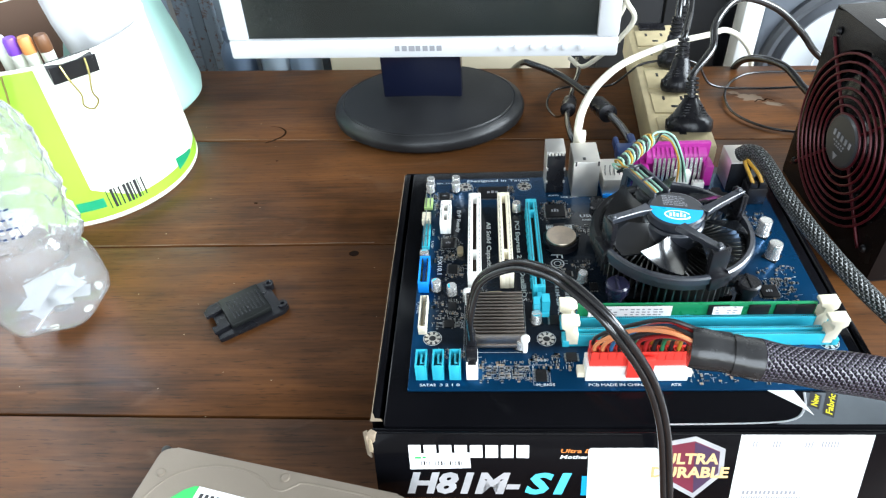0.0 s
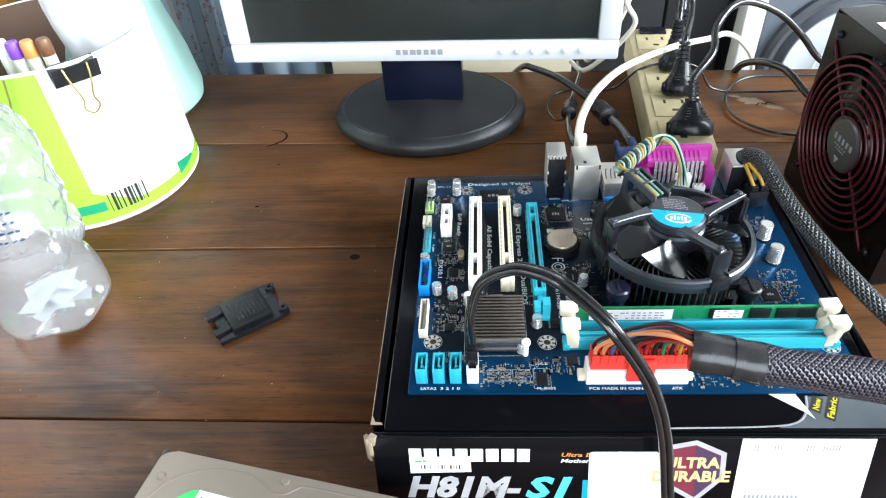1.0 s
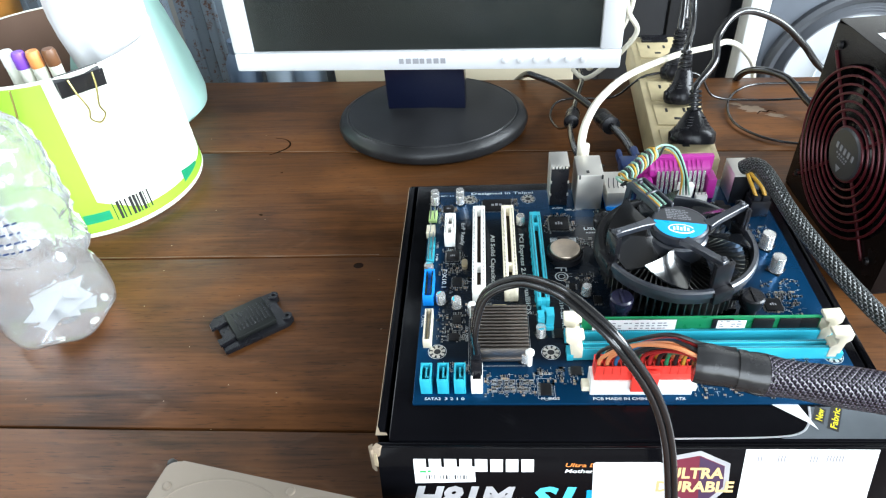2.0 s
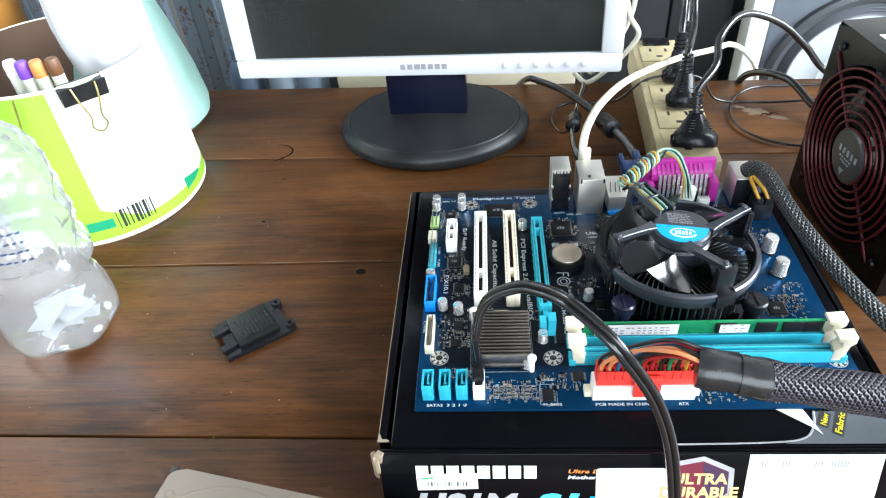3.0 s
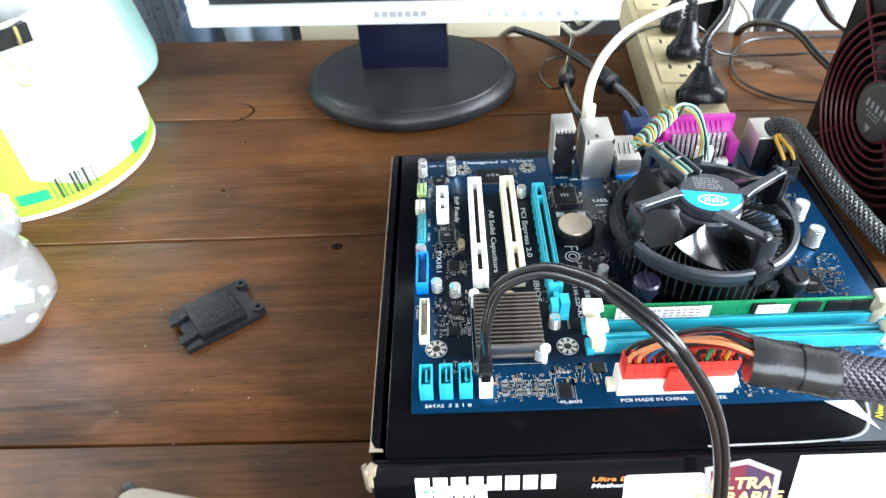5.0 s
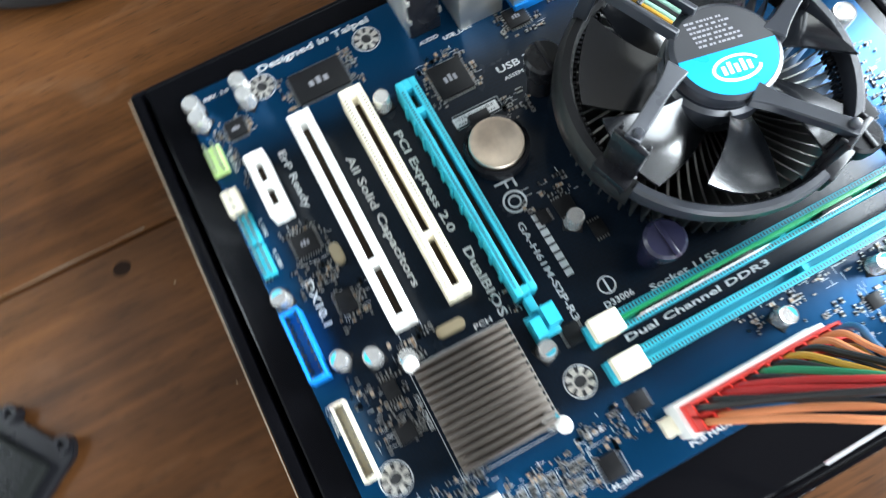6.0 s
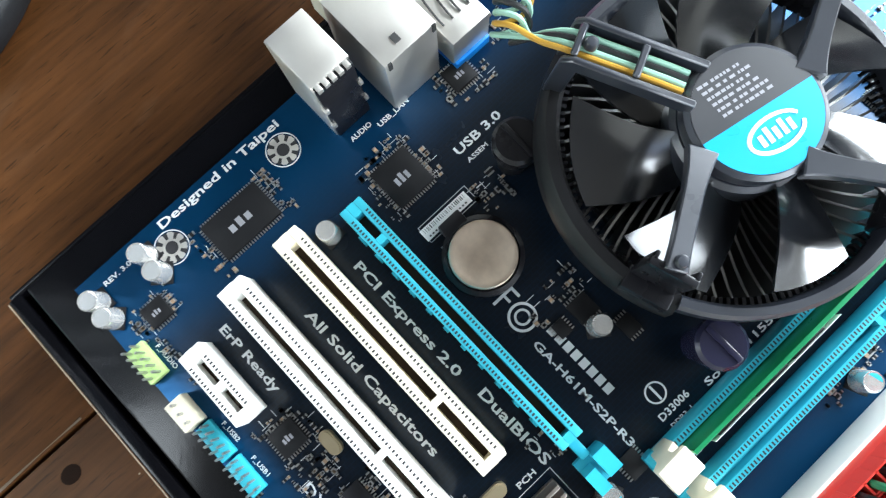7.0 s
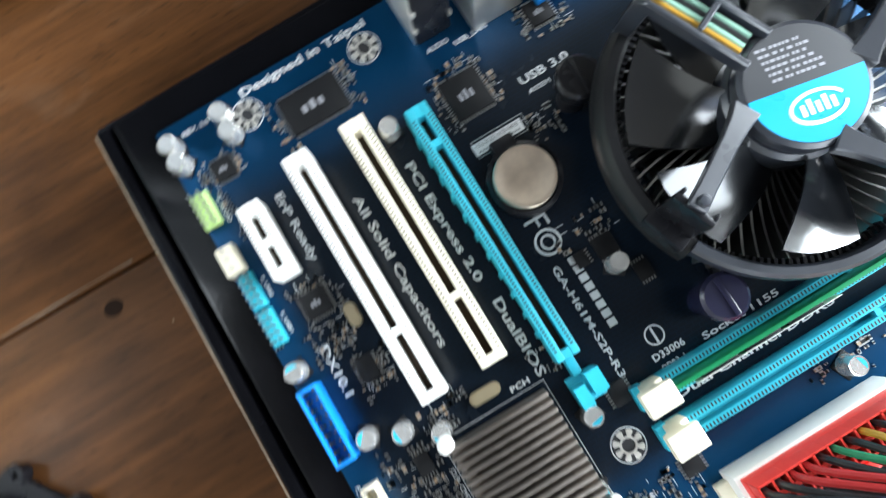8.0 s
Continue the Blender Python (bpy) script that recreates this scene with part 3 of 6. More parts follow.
for k in range(4):
    a = math.pi / 4 + k * math.pi / 2
    c, s = math.cos(a), math.sin(a)
    tube(grille, [(-1.2, FC[0] + 16 * c, FC[1] + 16 * s), (-1.2, FC[0] + 66 * c, FC[1] + 66 * s), (-1.0, FC[0] + 78 * c, FC[1] + 78 * s)], 1.2, 8, steps=3, side=(1, 0, 0))
part("fan_grille", grille, GRILLE, psu, "dark red ring wire grille")
bm = B()
lathe(bm, [(0, 4.2), (18, 4.2), (19.5, 3), (19.5, 0), (0, 0)], 40, axis=pose(-0.001, FC[0] * S, FC[1] * S, 0, -90, 0))
badge = part("badge", bm, HUBBLACK, psu, "black round badge")
bm = B()
for i, (a, b, c, d) in enumerate(((-13, 1, 13, 5.5), (-7, -2.4, 9, -1.2), (-6, -5, 6, -4))):
    for k in range(5):
        w = (c - a) / 5
        box(bm, (-5.8, FC[0] + a + k * w, FC[1] + b), (-5.3, FC[0] + a + k * w + w * 0.45, FC[1] + d))
prism(bm, [(-3, -10), (3, -10), (0, -15)], 0, 0.4, m=pose(-0.0054, FC[0] * S, FC[1] * S, 90, 0, -90))
part("maker_mark", bm, GREYINK, badge, "silver maker's mark in plain bars")
bm = B()
lathe(bm, [(0, 2.2), (2.2, 1.8), (3.2, 0), (0, 0)], 12, axis=pose(0, 0, 0, 0, -90, 0))
screw = mesh_of("screw", bm, BLACK)
for y, z in ((-14, 132), (-126, 132), (-14, 20), (-126, 20)):
    part("screw", screw, None, psu, at=(-1, y, z))
bm = B()
box(bm, (12, -100, PH), (62, -30, PH + 0.3))
lab = part("sticker", bm, LABEL, psu, "pale rating sticker")
bm = B()
for k in range(6):
    box(bm, (16 + 7 * k, -92, PH + 0.4), (19 + 7 * k, -92 + 30 + 9 * (k % 3), PH + 0.5))
tagged(part("fine_print", bm, NAVY, lab), kind="stuff")

# ---- retail box under the board ----
carton_box = thing("motherboard_box", "glossy black cardboard motherboard box with printed front panel", "box", (0, 0, 0))
bm = B()
box(bm, (-44, -184.5, 1), (219, 46, 48.2), 1.2)
part("tray", bm, BOXCARD, carton_box)
bm = B()
box(bm, (-51, -180, 0), (-46.6, 47, 46.8), 0.8)
part("side_wall", bm, BOXCARD, carton_box)
bm = B()
box(bm, (221, -180, 0), (225, 47, 46.8), 0.8)
part("side_wall", bm, BOXCARD, carton_box)
bm = B()
box(bm, (-50, -187, 0), (224, -184.7, 46.6), 0.7)
FRONT = part("front_panel", bm, BOXCARD, carton_box)
bm = B()
box(bm, (-50, 46.2, 0), (224, 48.4, 46.6), 0.7)
part("back_panel", bm, BOXCARD, carton_box)
for x0, x1 in ((-51.4, -46.2), (220.6, 225.4)):
    bm = B()
    prism(bm, [(x0, -181), (x1 + 1.5, -181), (x1 + 0.5, -179.6), (x0 + 2.4, -179.2), (x0 + 1.2, -176.5), (x0 + 0.2, -175)], 46.75, 47.1)
    part("scuffed_corner", bm, CARDEDGE, carton_box, "worn bare card at the corner")
bm = B()
tube(bm, [(-51, -181, 47), (-51.2, -100, 47.1), (-51, 0, 47.0), (-51, 46, 47)], 0.16, 6, steps=3)
tube(bm, [(-50.6, -187.2, 45.5), (-51.2, -187, 38), (-50.5, -187.3, 30), (-50.3, -187.1, 22)], 0.55, 6, steps=4, taper=lambda t: 1.2 - t)
part("worn_edge", bm, CARDEDGE, carton_box, "edge worn to bare card")

# ---- motherboard ----
mb = thing("motherboard", "dark blue computer motherboard lying on its retail box", "motherboard", (0, 0, 50))
X0, X1, Y0, Y1 = -32.5, 211.5, -163, 34.5
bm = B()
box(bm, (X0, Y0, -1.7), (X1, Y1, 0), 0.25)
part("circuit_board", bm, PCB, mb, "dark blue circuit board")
bm = B()
for x, y in ((-15, -60), (60, -60), (150, -140), (150, 10), (-15, 10)):
    box(bm, (x - 4, y - 4, -1.9), (x + 4, y + 4, -1.7))
part("solder_side_pads", bm, SOLDER, mb)


def ring_hole(x, y):
    bm = B()
    lathe(bm, [(5.5, 0.03), (5.5, 0.07), (5.15, 0.07), (5.15, 0.03)], 36, mi=2)
    lathe(bm, [(0, 0.04), (4.8, 0.04)], 30, mi=1)
    for k in range(8):
        a = 2 * math.pi * k / 8 + 0.2
        prism(bm, [(2.5, -0.55), (4.3, -1.05), (4.75, -0.6), (4.75, 0.6), (4.3, 1.05), (2.5, 0.55)], 0.05, 0.35, m=Matrix.Rotation(a, 4, "Z"))
    lathe(bm, [(2.75, 0.05), (2.7, 0.4), (2.1, 0.4), (2.0, 0.05)], 24)
    return bm


me = mesh_of("mounting_hole", ring_hole(0, 0), [STEEL, INK, SILK])
for x, y in ((-3, 24), (41, 23.5), (-20.5, -126), (46, -127), (203, -131), (203, 24)):
    part("mounting_hole", me, None, mb, at=(x, y, 0))


def slot(length, width, height, cuts, mat, pins, end=4.0):
    """A card slot: two rails, closed ends, keys across the groove, and the comb of contact openings."""
    bm = B()
    g = 1.3
    box(bm, (0, -length, 0), (width / 2 - g, 0, height), 0.3)
    box(bm, (width / 2 + g, -length, 0), (width, 0, height), 0.3)
    box(bm, (width / 2 - g, -end, 0), (width / 2 + g, 0, height - 0.05))
    box(bm, (width / 2 - g, -length, 0), (width / 2 + g, -length + end * 0.7, height - 0.05))
    for c in cuts:
        box(bm, (width / 2 - g, -c - 1.1, 0), (width / 2 + g, -c + 1.1, height - 0.05))
    body = mesh_of("slot_body", bm, mat)
    bm = B()
    box(bm, (width / 2 - g, -length + end * 0.7, 0.5), (width / 2 + g, -end, height * 0.45))
    deep = mesh_of("slot_groove", bm, GROOVE)
    bm = B()
    for k in range(pins):
        y = -end - (length - 1.7 * end) * (k + 0.5) / pins
        for xa in (0.6, width - 0.6 - 0.95):
            box(bm, (xa, y - 0.28, height - 0.2), (xa + 0.95, y + 0.28, height + 0.04))
    comb = mesh_of("contact_comb", bm, INK)
    return body, deep, comb


def place_slot(name, label, meshes, at):
    ob = part(name, meshes[0], None, mb, label, at)
    part("groove", meshes[1], None, ob)
    tagged(part("contact_comb", meshes[2], None, ob), kind="stuff")
    return ob


pci = slot(85, 8.6, 12.4, (62.5,), WHITE, 58)
place_slot("expansion_slot", "white expansion card slot", pci, (0, 0, 0))
pci2 = slot(85, 8.6, 12.4, (62.5,), CREAM, 58)
place_slot("expansion_slot", "cream expansion card slot", pci2, (20.3, 0, 0))
place_slot("short_expansion_slot", "short white expansion card slot", slot(25, 7.4, 10.5, (13.5,), WHITE, 15, 4), (-19.8, -5.5, 0))
x16 = place_slot("graphics_slot", "long teal graphics card slot", slot(89, 7.6, 10.6, (13.5,), TEAL, 74), (40, -6, 0))
bm = B()
for k in range(11):
    box(bm, (-0.7, -10 - 7 * k, 0), (0.0, -8.2 - 7 * k, 8.6))
part("side_rib", bm, TEAL, x16)
bm = B()
box(bm, (2.2, -95, 0), (5.2, -89.2, 7), 0.3)
prism(bm, [(-0.5, -104), (3.3, -104), (3.3, -97.5), (-0.5, -97.5)], 3, 11.2)
prism(bm, [(4.6, -102), (9.2, -102), (9.2, -95), (4.6, -95)], 3, 11.2)
box(bm, (-0.5, -104, 0), (9, -95, 3.1), 0.3)
part("card_latch", bm, TEALPALE, x16)


# memory slots and their latches
def memory_slot(y):
    bm = B()
    box(bm, (58, y - 3.3, 0), (203, y - 1.0, 9), 0.3)
    box(bm, (58, y + 1.0, 0), (203, y + 3.3, 9), 0.3)
    box(bm, (58, y - 1.0, 0), (203, y + 1.0, 4.5))
    box(bm, (54.5, y - 3.8, 0), (58.2, y + 3.8, 5), 0.3)
    box(bm, (202.8, y - 3.8, 0), (206.5, y + 3.8, 5), 0.3)
    box(bm, (126, y - 1.0, 0), (128, y + 1.0, 8.9))
    ob = part("memory_slot", bm, TEALPALE, mb, "pale teal memory slot")
    bm = B()
    for k in range(118):
        x = 62 + k * 1.17
        for ya in (y - 2.9, y + 1.7):
            box(bm, (x, ya, 8.8), (x + 0.5, ya + 1.2, 9.04))
    tagged(part("contact_comb", bm, INK, ob), kind="stuff")
    for x, s in ((58.5, 1), (202.5, -1)):
        bm = B()
        prism(bm, [(-1.5 * s, 2), (4.6 * s, 2), (4.6 * s, 10.5), (1.8 * s, 12.5), (1.8 * s, 16), (4.8 * s, 17.6), (4.8 * s, 19.8), (-5.2 * s, 20.4), (-5.2 * s, 15.6), (-2.8 * s, 13.2)][::s], -3.6, 3.6, m=pose(x * S, y * S, 0, 90, 0, 0))
        bmesh.ops.recalc_face_normals(bm, faces=bm.faces)
        bmesh.ops.bevel(bm, geom=bm.edges[:], offset=0.00035, segments=2, affect="EDGES", profile=0.5)
        part("latch", bm, CREAM, ob, "cream latch")


memory_slot(-116.5)
memory_slot(-129.6)


# capacitors
def can(r, h, marked=True):
    bm = B()
    lathe(bm, [(r * 1.0, 0.2), (r * 1.08, 0.6), (r, 1.2), (r, h - 0.5), (r * 0.93, h), (r * 0.8, h - 0.12), (0, h - 0.12)], 24)
    box(bm, (-r * 1.1, -r * 1.1, 0), (r * 1.1, r * 1.1, 0.6), 0.15, mi=1)
    lathe(bm, [(0, h - 0.05), (r * 0.78, h - 0.05)], 24, mi=0)
    prism(bm, [(r * 0.78 * math.cos(a), r * 0.78 * math.sin(a)) for a in [1.9 + 0.24 * k for k in range(10)]], h - 0.1, h - 0.02, mi=2 if marked else 0)
    return mesh_of("capacitor", bm, [CANALU, CHIP, TEALPALE])


SMALL, PLAIN, TALL = can(3.1, 7.4), can(3.1, 7.4, False), can(4.3, 11.5, False)
for i, (x, y) in enumerate(((-29, 26), (-29, 19.5), (-10, 27), (-10, 20), (34, -6), (72, -79), (-29, -57), (-20, -85), (-10, -89), (0, -95), (41, -113.5), (31, -133), (114, -140), (151.7, -140), (160.4, -139.5))):
    part("capacitor", PLAIN if i < 6 else SMALL, None, mb, at=(x, y, 0), turn=i * 47 % 360)
for x, y in ((196, -36), (195, -59)):
    part("capacitor", TALL, None, mb, at=(x, y, 0), turn=x * 3)


# chips with legs
def chip(x0, y0, x1, y1, h, sides="xy", mark=True):
    bm = B()
    w, d = x1 - x0, y1 - y0
    box(bm, (-w / 2, -d / 2, 0.15), (w / 2, d / 2, h), 0.12)
    ob = part("chip", bm, CHIP, mb, at=((x0 + x1) / 2, (y0 + y1) / 2, 0))
    bm = B()
    if "y" in sides:
        nx = int(w / 0.9)
        for k in range(nx):
            x = -w / 2 + w * (k + 0.5) / nx
            for s in (-1, 1):
                box(bm, (x - 0.2, s * d / 2, 0), (x + 0.2, s * (d / 2 + 1.1), 0.35))
    if "x" in sides:
        ny = int(d / 0.9)
        for k in range(ny):
            y = -d / 2 + d * (k + 0.5) / ny
            for s in (-1, 1):
                box(bm, (s * w / 2, y - 0.2, 0), (s * (w / 2 + 1.1), y + 0.2, 0.35))
    tagged(part("pin_row", bm, SOLDER, ob), kind="stuff")
    if mark:
        bm = B()
        for k in range(3):
            box(bm, (-w * 0.2 + k * w * 0.14, -d * 0.12, h), (-w * 0.2 + k * w * 0.14 + w * 0.09, d * (0.06 + 0.05 * (k % 2)), h + 0.03))
        tagged(part("fine_print", bm, GREYINK, ob), kind="stuff")


for c in ((7, 9, 28, 22), (54.5, -15, 68, -1), (-22, 8.5, -14.5, 15.5), (-18, -45.5, -9.5, -37), (91.5, -0.5, 100, 7.5), (178, -96, 188, -86)):
    chip(*c, 1.5)
for c in ((69, -76, 76, -69, "y"), (-13, -71, -7, -63, "x"), (49, -116, 55, -109, "x"), (56, -144, 62, -138, "x"), (38, -158, 44, -150, "x"), (62, -75, 66, -70, "x"),
          (-12, -104, -7, -97, "y"), (-14, -118, -8, -112, "x"), (76, -88, 81, -82, "y"), (182, -112, 188, -106, "y"), (142, -152, 147, -147, "x")):
    chip(*c[:4], 1.1, c[4], False)

# scattered surface-mount pieces, too small to tell apart
rng = random.Random(7)
bm = B()
AREAS = [(-27, 8, -12, 17, 34), (2, 6, 6, 24, 12), (29, 7, 33, 24, 22), (51, -18, 56, 3, 16), (68, -16, 72, 2, 16), (56, 0, 68, 4, 14), (88, -5, 104, 10, 26), (-24, -16, -22, 14, 10),
         (-21, -36, -8, -34, 12), (-22, -60, -8, -48, 30), (-9, -48, -5, -38, 8), (-14, -76, -2, -62, 30), (-22, -118, -4, -92, 60), (-4, -97, 6, -88, 14), (6, -90, 12, -86, 8),
         (8, -158, 36, -143, 70), (-18, -142, 6, -134, 36), (36, -150, 60, -138, 40), (34, -98, 44, -88, 8), (60, -70, 80, -60, 20), (72, -34, 84, -24, 20), (120, -160, 200, -144, 90),
         (182, -100, 200, -78, 44), (186, -30, 204, -14, 26), (182, -84, 204, -66, 20), (100, -140, 190, -133, 60), (-31, -50, -30, -20, 8), (108, 4, 126, 14, 20), (150, 4, 180, 14, 30)]
for x0, y0, x1, y1, n in AREAS:
    for _ in range(int(n * 1.35)):
        x, y = rng.uniform(x0, x1), rng.uniform(y0, y1)
        x, y = round(x / 1.3) * 1.3, round(y / 1.9) * 1.9
        l, w = rng.choice(((1.6, 0.8), (1.0, 0.55), (2.0, 1.2)))
        if rng.random() < 0.5:
            box(bm, (x - l / 2, y - w / 2, 0), (x - l / 4, y + w / 2, 0.6), mi=0)
            box(bm, (x - l / 4, y - w / 2, 0), (x + l / 4, y + w / 2, 0.57), mi=rng.choice((1, 1, 2)))
            box(bm, (x + l / 4, y - w / 2, 0), (x + l / 2, y + w / 2, 0.6), mi=0)
        else:
            box(bm, (x - w / 2, y - l / 2, 0), (x + w / 2, y - l / 4, 0.6), mi=0)
            box(bm, (x - w / 2, y - l / 4, 0), (x + w / 2, y + l / 4, 0.57), mi=rng.choice((1, 1, 2)))
            box(bm, (x - w / 2, y + l / 4, 0), (x + w / 2, y + l / 2, 0.6), mi=0)
tagged(part("surface_mount_scatter", bm, [SOLDER, CHIP, surf("tan_ceramic", (0.32, 0.22, 0.14), 0.5)], mb), kind="stuff")
# fine white outlines round the small pieces
bm = B()
for x0, y0, x1, y1, n in AREAS:
    for _ in range(max(4, n // 2)):
        x, y, l = rng.uniform(x0, x1), rng.uniform(y0, y1), rng.uniform(1.2, 3.4)
        if rng.random() < 0.5:
            box(bm, (x, y, 0.02), (x + l, y + 0.18, 0.05))
        else:
            box(bm, (x, y, 0.02), (x + 0.18, y + l, 0.05))
for x0, y0, x1, y1 in ((54, -28.5, 73, -22.5), (36.5, -160, 46, -146), (-2, -137, 34.5, -97.5)):
    for a, b in (((x0, y0), (x1, y0 + 0.2)), ((x0, y1 - 0.2), (x1, y1)), ((x0, y0), (x0 + 0.2, y1)), ((x1 - 0.2, y0), (x1, y1))):
        box(bm, (*a, 0.02), (*b, 0.05))
for r in range(2):
    for k in range(7):
        x, y = 11 + 3.5 * k, -150.5 - 5.0 * r
        for a, b in (((x, y), (x + 2.9, y + 0.2)), ((x, y + 3.6), (x + 2.9, y + 3.8)), ((x, y), (x + 0.2, y + 3.8)), ((x + 2.7, y), (x + 2.9, y + 3.8))):
            box(bm, (*a, 0.02), (*b, 0.05))
tagged(part("silkscreen_print", bm, SILK, mb), kind="stuff")
bm = B()
for r in range(2):
    for k in range(7):
        x, y = 11 + 3.5 * k, -150.5 - 5.0 * r
        if (k + 3 * r) % 5 != 4:
            box(bm, (x + 0.45, y + 0.5, 0.02), (x + 2.45, y + 1.4, 0.45), mi=0)
            box(bm, (x + 0.45, y + 1.4, 0.02), (x + 2.45, y + 2.4, 0.42), mi=1)
            box(bm, (x + 0.45, y + 2.4, 0.02), (x + 2.45, y + 3.3, 0.45), mi=0)
tagged(part("resistor_field", bm, [SOLDER, CHIP], mb), kind="stuff")


# pin headers
def header(name, x0, y0, x1, y1, h, mat, label, cols, rows, shroud=False):
    bm = B()
    if shroud:
        t = 0.9
        box(bm, (x0, y0, 0), (x1, y0 + t, h), 0.15)
        box(bm, (x0, y1 - t, 0), (x1, y1, h), 0.15)
        box(bm, (x0, y0 + t, 0), (x0 + t, y1 - t, h), 0.15)
        box(bm, (x1 - t, y0 + t, 0), (x1, y1 - t, h), 0.15)
        box(bm, (x0 + t, y0 + t, 0), (x1 - t, y1 - t, 2))
    else:
        box(bm, (x0, y0, 0), (x1, y1, h), 0.3)
    ob = part(name, bm, mat, mb, label)
    bm = B()
    for i in range(cols):
        for j in range(rows):
            x, y = x0 + (x1 - x0) * (i + 0.5) / cols, y0 + (y1 - y0) * (j + 0.5) / rows
            box(bm, (x - 0.3, y - 0.3, 0.5), (x + 0.3, y + 0.3, 8))
    tagged(part("pin_row", bm, SOLDER if mat is not BLUE else GOLD, ob), kind="stuff")


header("audio_header", -32.5, -3.5, -26.5, 8.5, 2.5, LIME, "lime green pin header", 2, 5)
header("fan_header", -33, -21, -27, -11.5, 5, CREAM, "cream fan header", 1, 3)
header("usb_header", -31.5, -34, -26.5, -22, 2.5, TEAL, "teal pin header", 2, 5)
header("usb_header", -31.5, -47, -26.5, -35, 2.5, TEAL, "teal pin header", 2, 5)
header("serial_header", -31.2, -88, -24.6, -63, 9, BLUE, "bright blue shrouded header", 2, 9, True)
header("panel_header", -29, -123, -24, -97, 7, CREAM, "cream shrouded front panel header", 2, 10, True)
header("fan_header", 148, 13, 158, 19, 6, WHITE, "white fan header", 4, 1)
header("fan_header", 162, 14, 170, 19, 6, WHITE, "white fan header", 3, 1)

# serial data ports
for i, x in enumerate((-28.2, -18.8, -9.5, -0.1)):
    bm = B()
    m = TEALPALE if i < 3 else WHITE
    box(bm, (x, -156.5, 0), (x + 1.0, -144, 12), 0.25)
    box(bm, (x + 5.4, -156.5, 0), (x + 6.4, -144, 12), 0.25)
    box(bm, (x + 0.9, -145, 0), (x + 5.5, -144, 12), 0.2)
    box(bm, (x + 0.9, -156.5, 0), (x + 5.5, -155.5, 12), 0.2)
    box(bm, (x + 0.9, -155.6, 0), (x + 5.5, -144.9, 4))
    ob = part("data_port", bm, m, mb, "pale teal serial data port" if i < 3 else "white serial data port")
    bm = B()
    box(bm, (x + 2.9, -153.8, 4), (x + 3.9, -146.6, 11))
    box(bm, (x + 3.9, -153.8, 4), (x + 5.0, -152.6, 11))
    part("contact_tongue", bm, TEAL if i < 3 else INK, ob)

# crystals, heatsink of the chipset
for x, y, ln, mat, turn in ((-5.5, -50.5, 8, BRASSY, 90), (17, -92, 10.5, BRASSY, 0), (104, 13, 10, CANALU, 95)):
    bm = B()
    prism(bm, [(ln / 2 - 2 + 2 * math.cos(a), 2 * math.sin(a)) for a in [math.pi * (k / 8 - 0.5) for k in range(9)]] + [(-ln / 2 + 2 - 2 * math.cos(a), -2 * math.sin(a)) for a in [math.pi * (k / 8 - 0.5) for k in range(9)]], 0, 3.2)
    bmesh.ops.bevel(bm, geom=[e for e in bm.edges if all(v.co.z > 0.003 for v in e.verts)], offset=0.0005, segments=2, affect="EDGES")
    part("crystal", bm, mat, mb, at=(x, y, 0), turn=turn)
bm = B()
box(bm, (-0.5, -135, 1.5), (33, -99.5, 4), 0.3)
hs = part("chipset_heatsink", bm, ALU, mb, "ribbed grey-brown aluminium heatsink")
bm = B()
box(bm, (-0.5, 0, 3.8), (33, 1.15, 12), 0.2)
rib = mesh_of("rib", bm, ALU)
for k in range(14):
    part("rib", rib, None, hs, at=(0, -134.6 + k * 2.6, 0))
for x, y in ((0, -98), (33, -136)):
    bm = B()
    lathe(bm, [(0, 0), (1.6, 0), (1.6, 9), (2.6, 9.6), (2.6, 11.5), (1.4, 12.6), (0, 12.8)], 16)
    part("push_pin", bm, WHITE, hs, at=(x, y, 0))

# rear connectors
bm = B()
box(bm, (56.4, 14.6, 0), (69, 34.5, 33), 0.4)
aud = part("audio_jack_block", bm, BLACK, mb)
bm = B()
box(bm, (56.1, 16.5, 32.5), (69.3, 34.8, 34), 0.3)
box(bm, (56.0, 15.5, 0), (56.6, 34.8, 33.5), 0.1)
for k in range(5):
    box(bm, (57 + 2.4 * k, 14.4, 32.2), (58.6 + 2.4 * k, 17.0, 33.9), 0.1)
for z in (9, 20):
    box(bm, (55.8, 13.9, z), (57.2, 15.4, z + 2.2), 0.1)
    box(bm, (68.3, 13.9, z), (69.5, 15.4, z + 2.2), 0.1)
part("shield", bm, STEEL, aud, "bright steel shield")
bm = B()
box(bm, (74.5, 9, 0), (93, 35, 30), 0.5)
lan = part("network_jack_block", bm, STEEL, mb, "bright steel network and data jack block")
bm = B()
box(bm, (81, 12, 30.05), (83, 14.6, 30.5))
for x in (75.5, 91.2):
    box(bm, (x, 8.6, 27), (x + 1.2, 9.2, 30.3))
part("spring_tab", bm, DARKMETAL, lan)
bm = B()
box(bm, (96, 6, 3.5), (110.5, 33, 16.5), 0.4)
u3 = part("data_jack_block", bm, STEEL, mb, "steel double data jack")
bm = B()
box(bm, (96.4, 5, 0), (110.1, 32, 4.2), 0.3)
part("insert", bm, BLUE, u3, "blue plastic insert")
bm = B()
for x in (98, 101.5, 104.5, 108):
    tube(bm, [(x, 12, 16.8), (x, 15, 17.2), (x + 0.7, 20, 16.9), (x + 1.4, 24, 16.8)], 0.35, 6)
part("spring_tab", bm, DARKMETAL, u3)
bm = B()
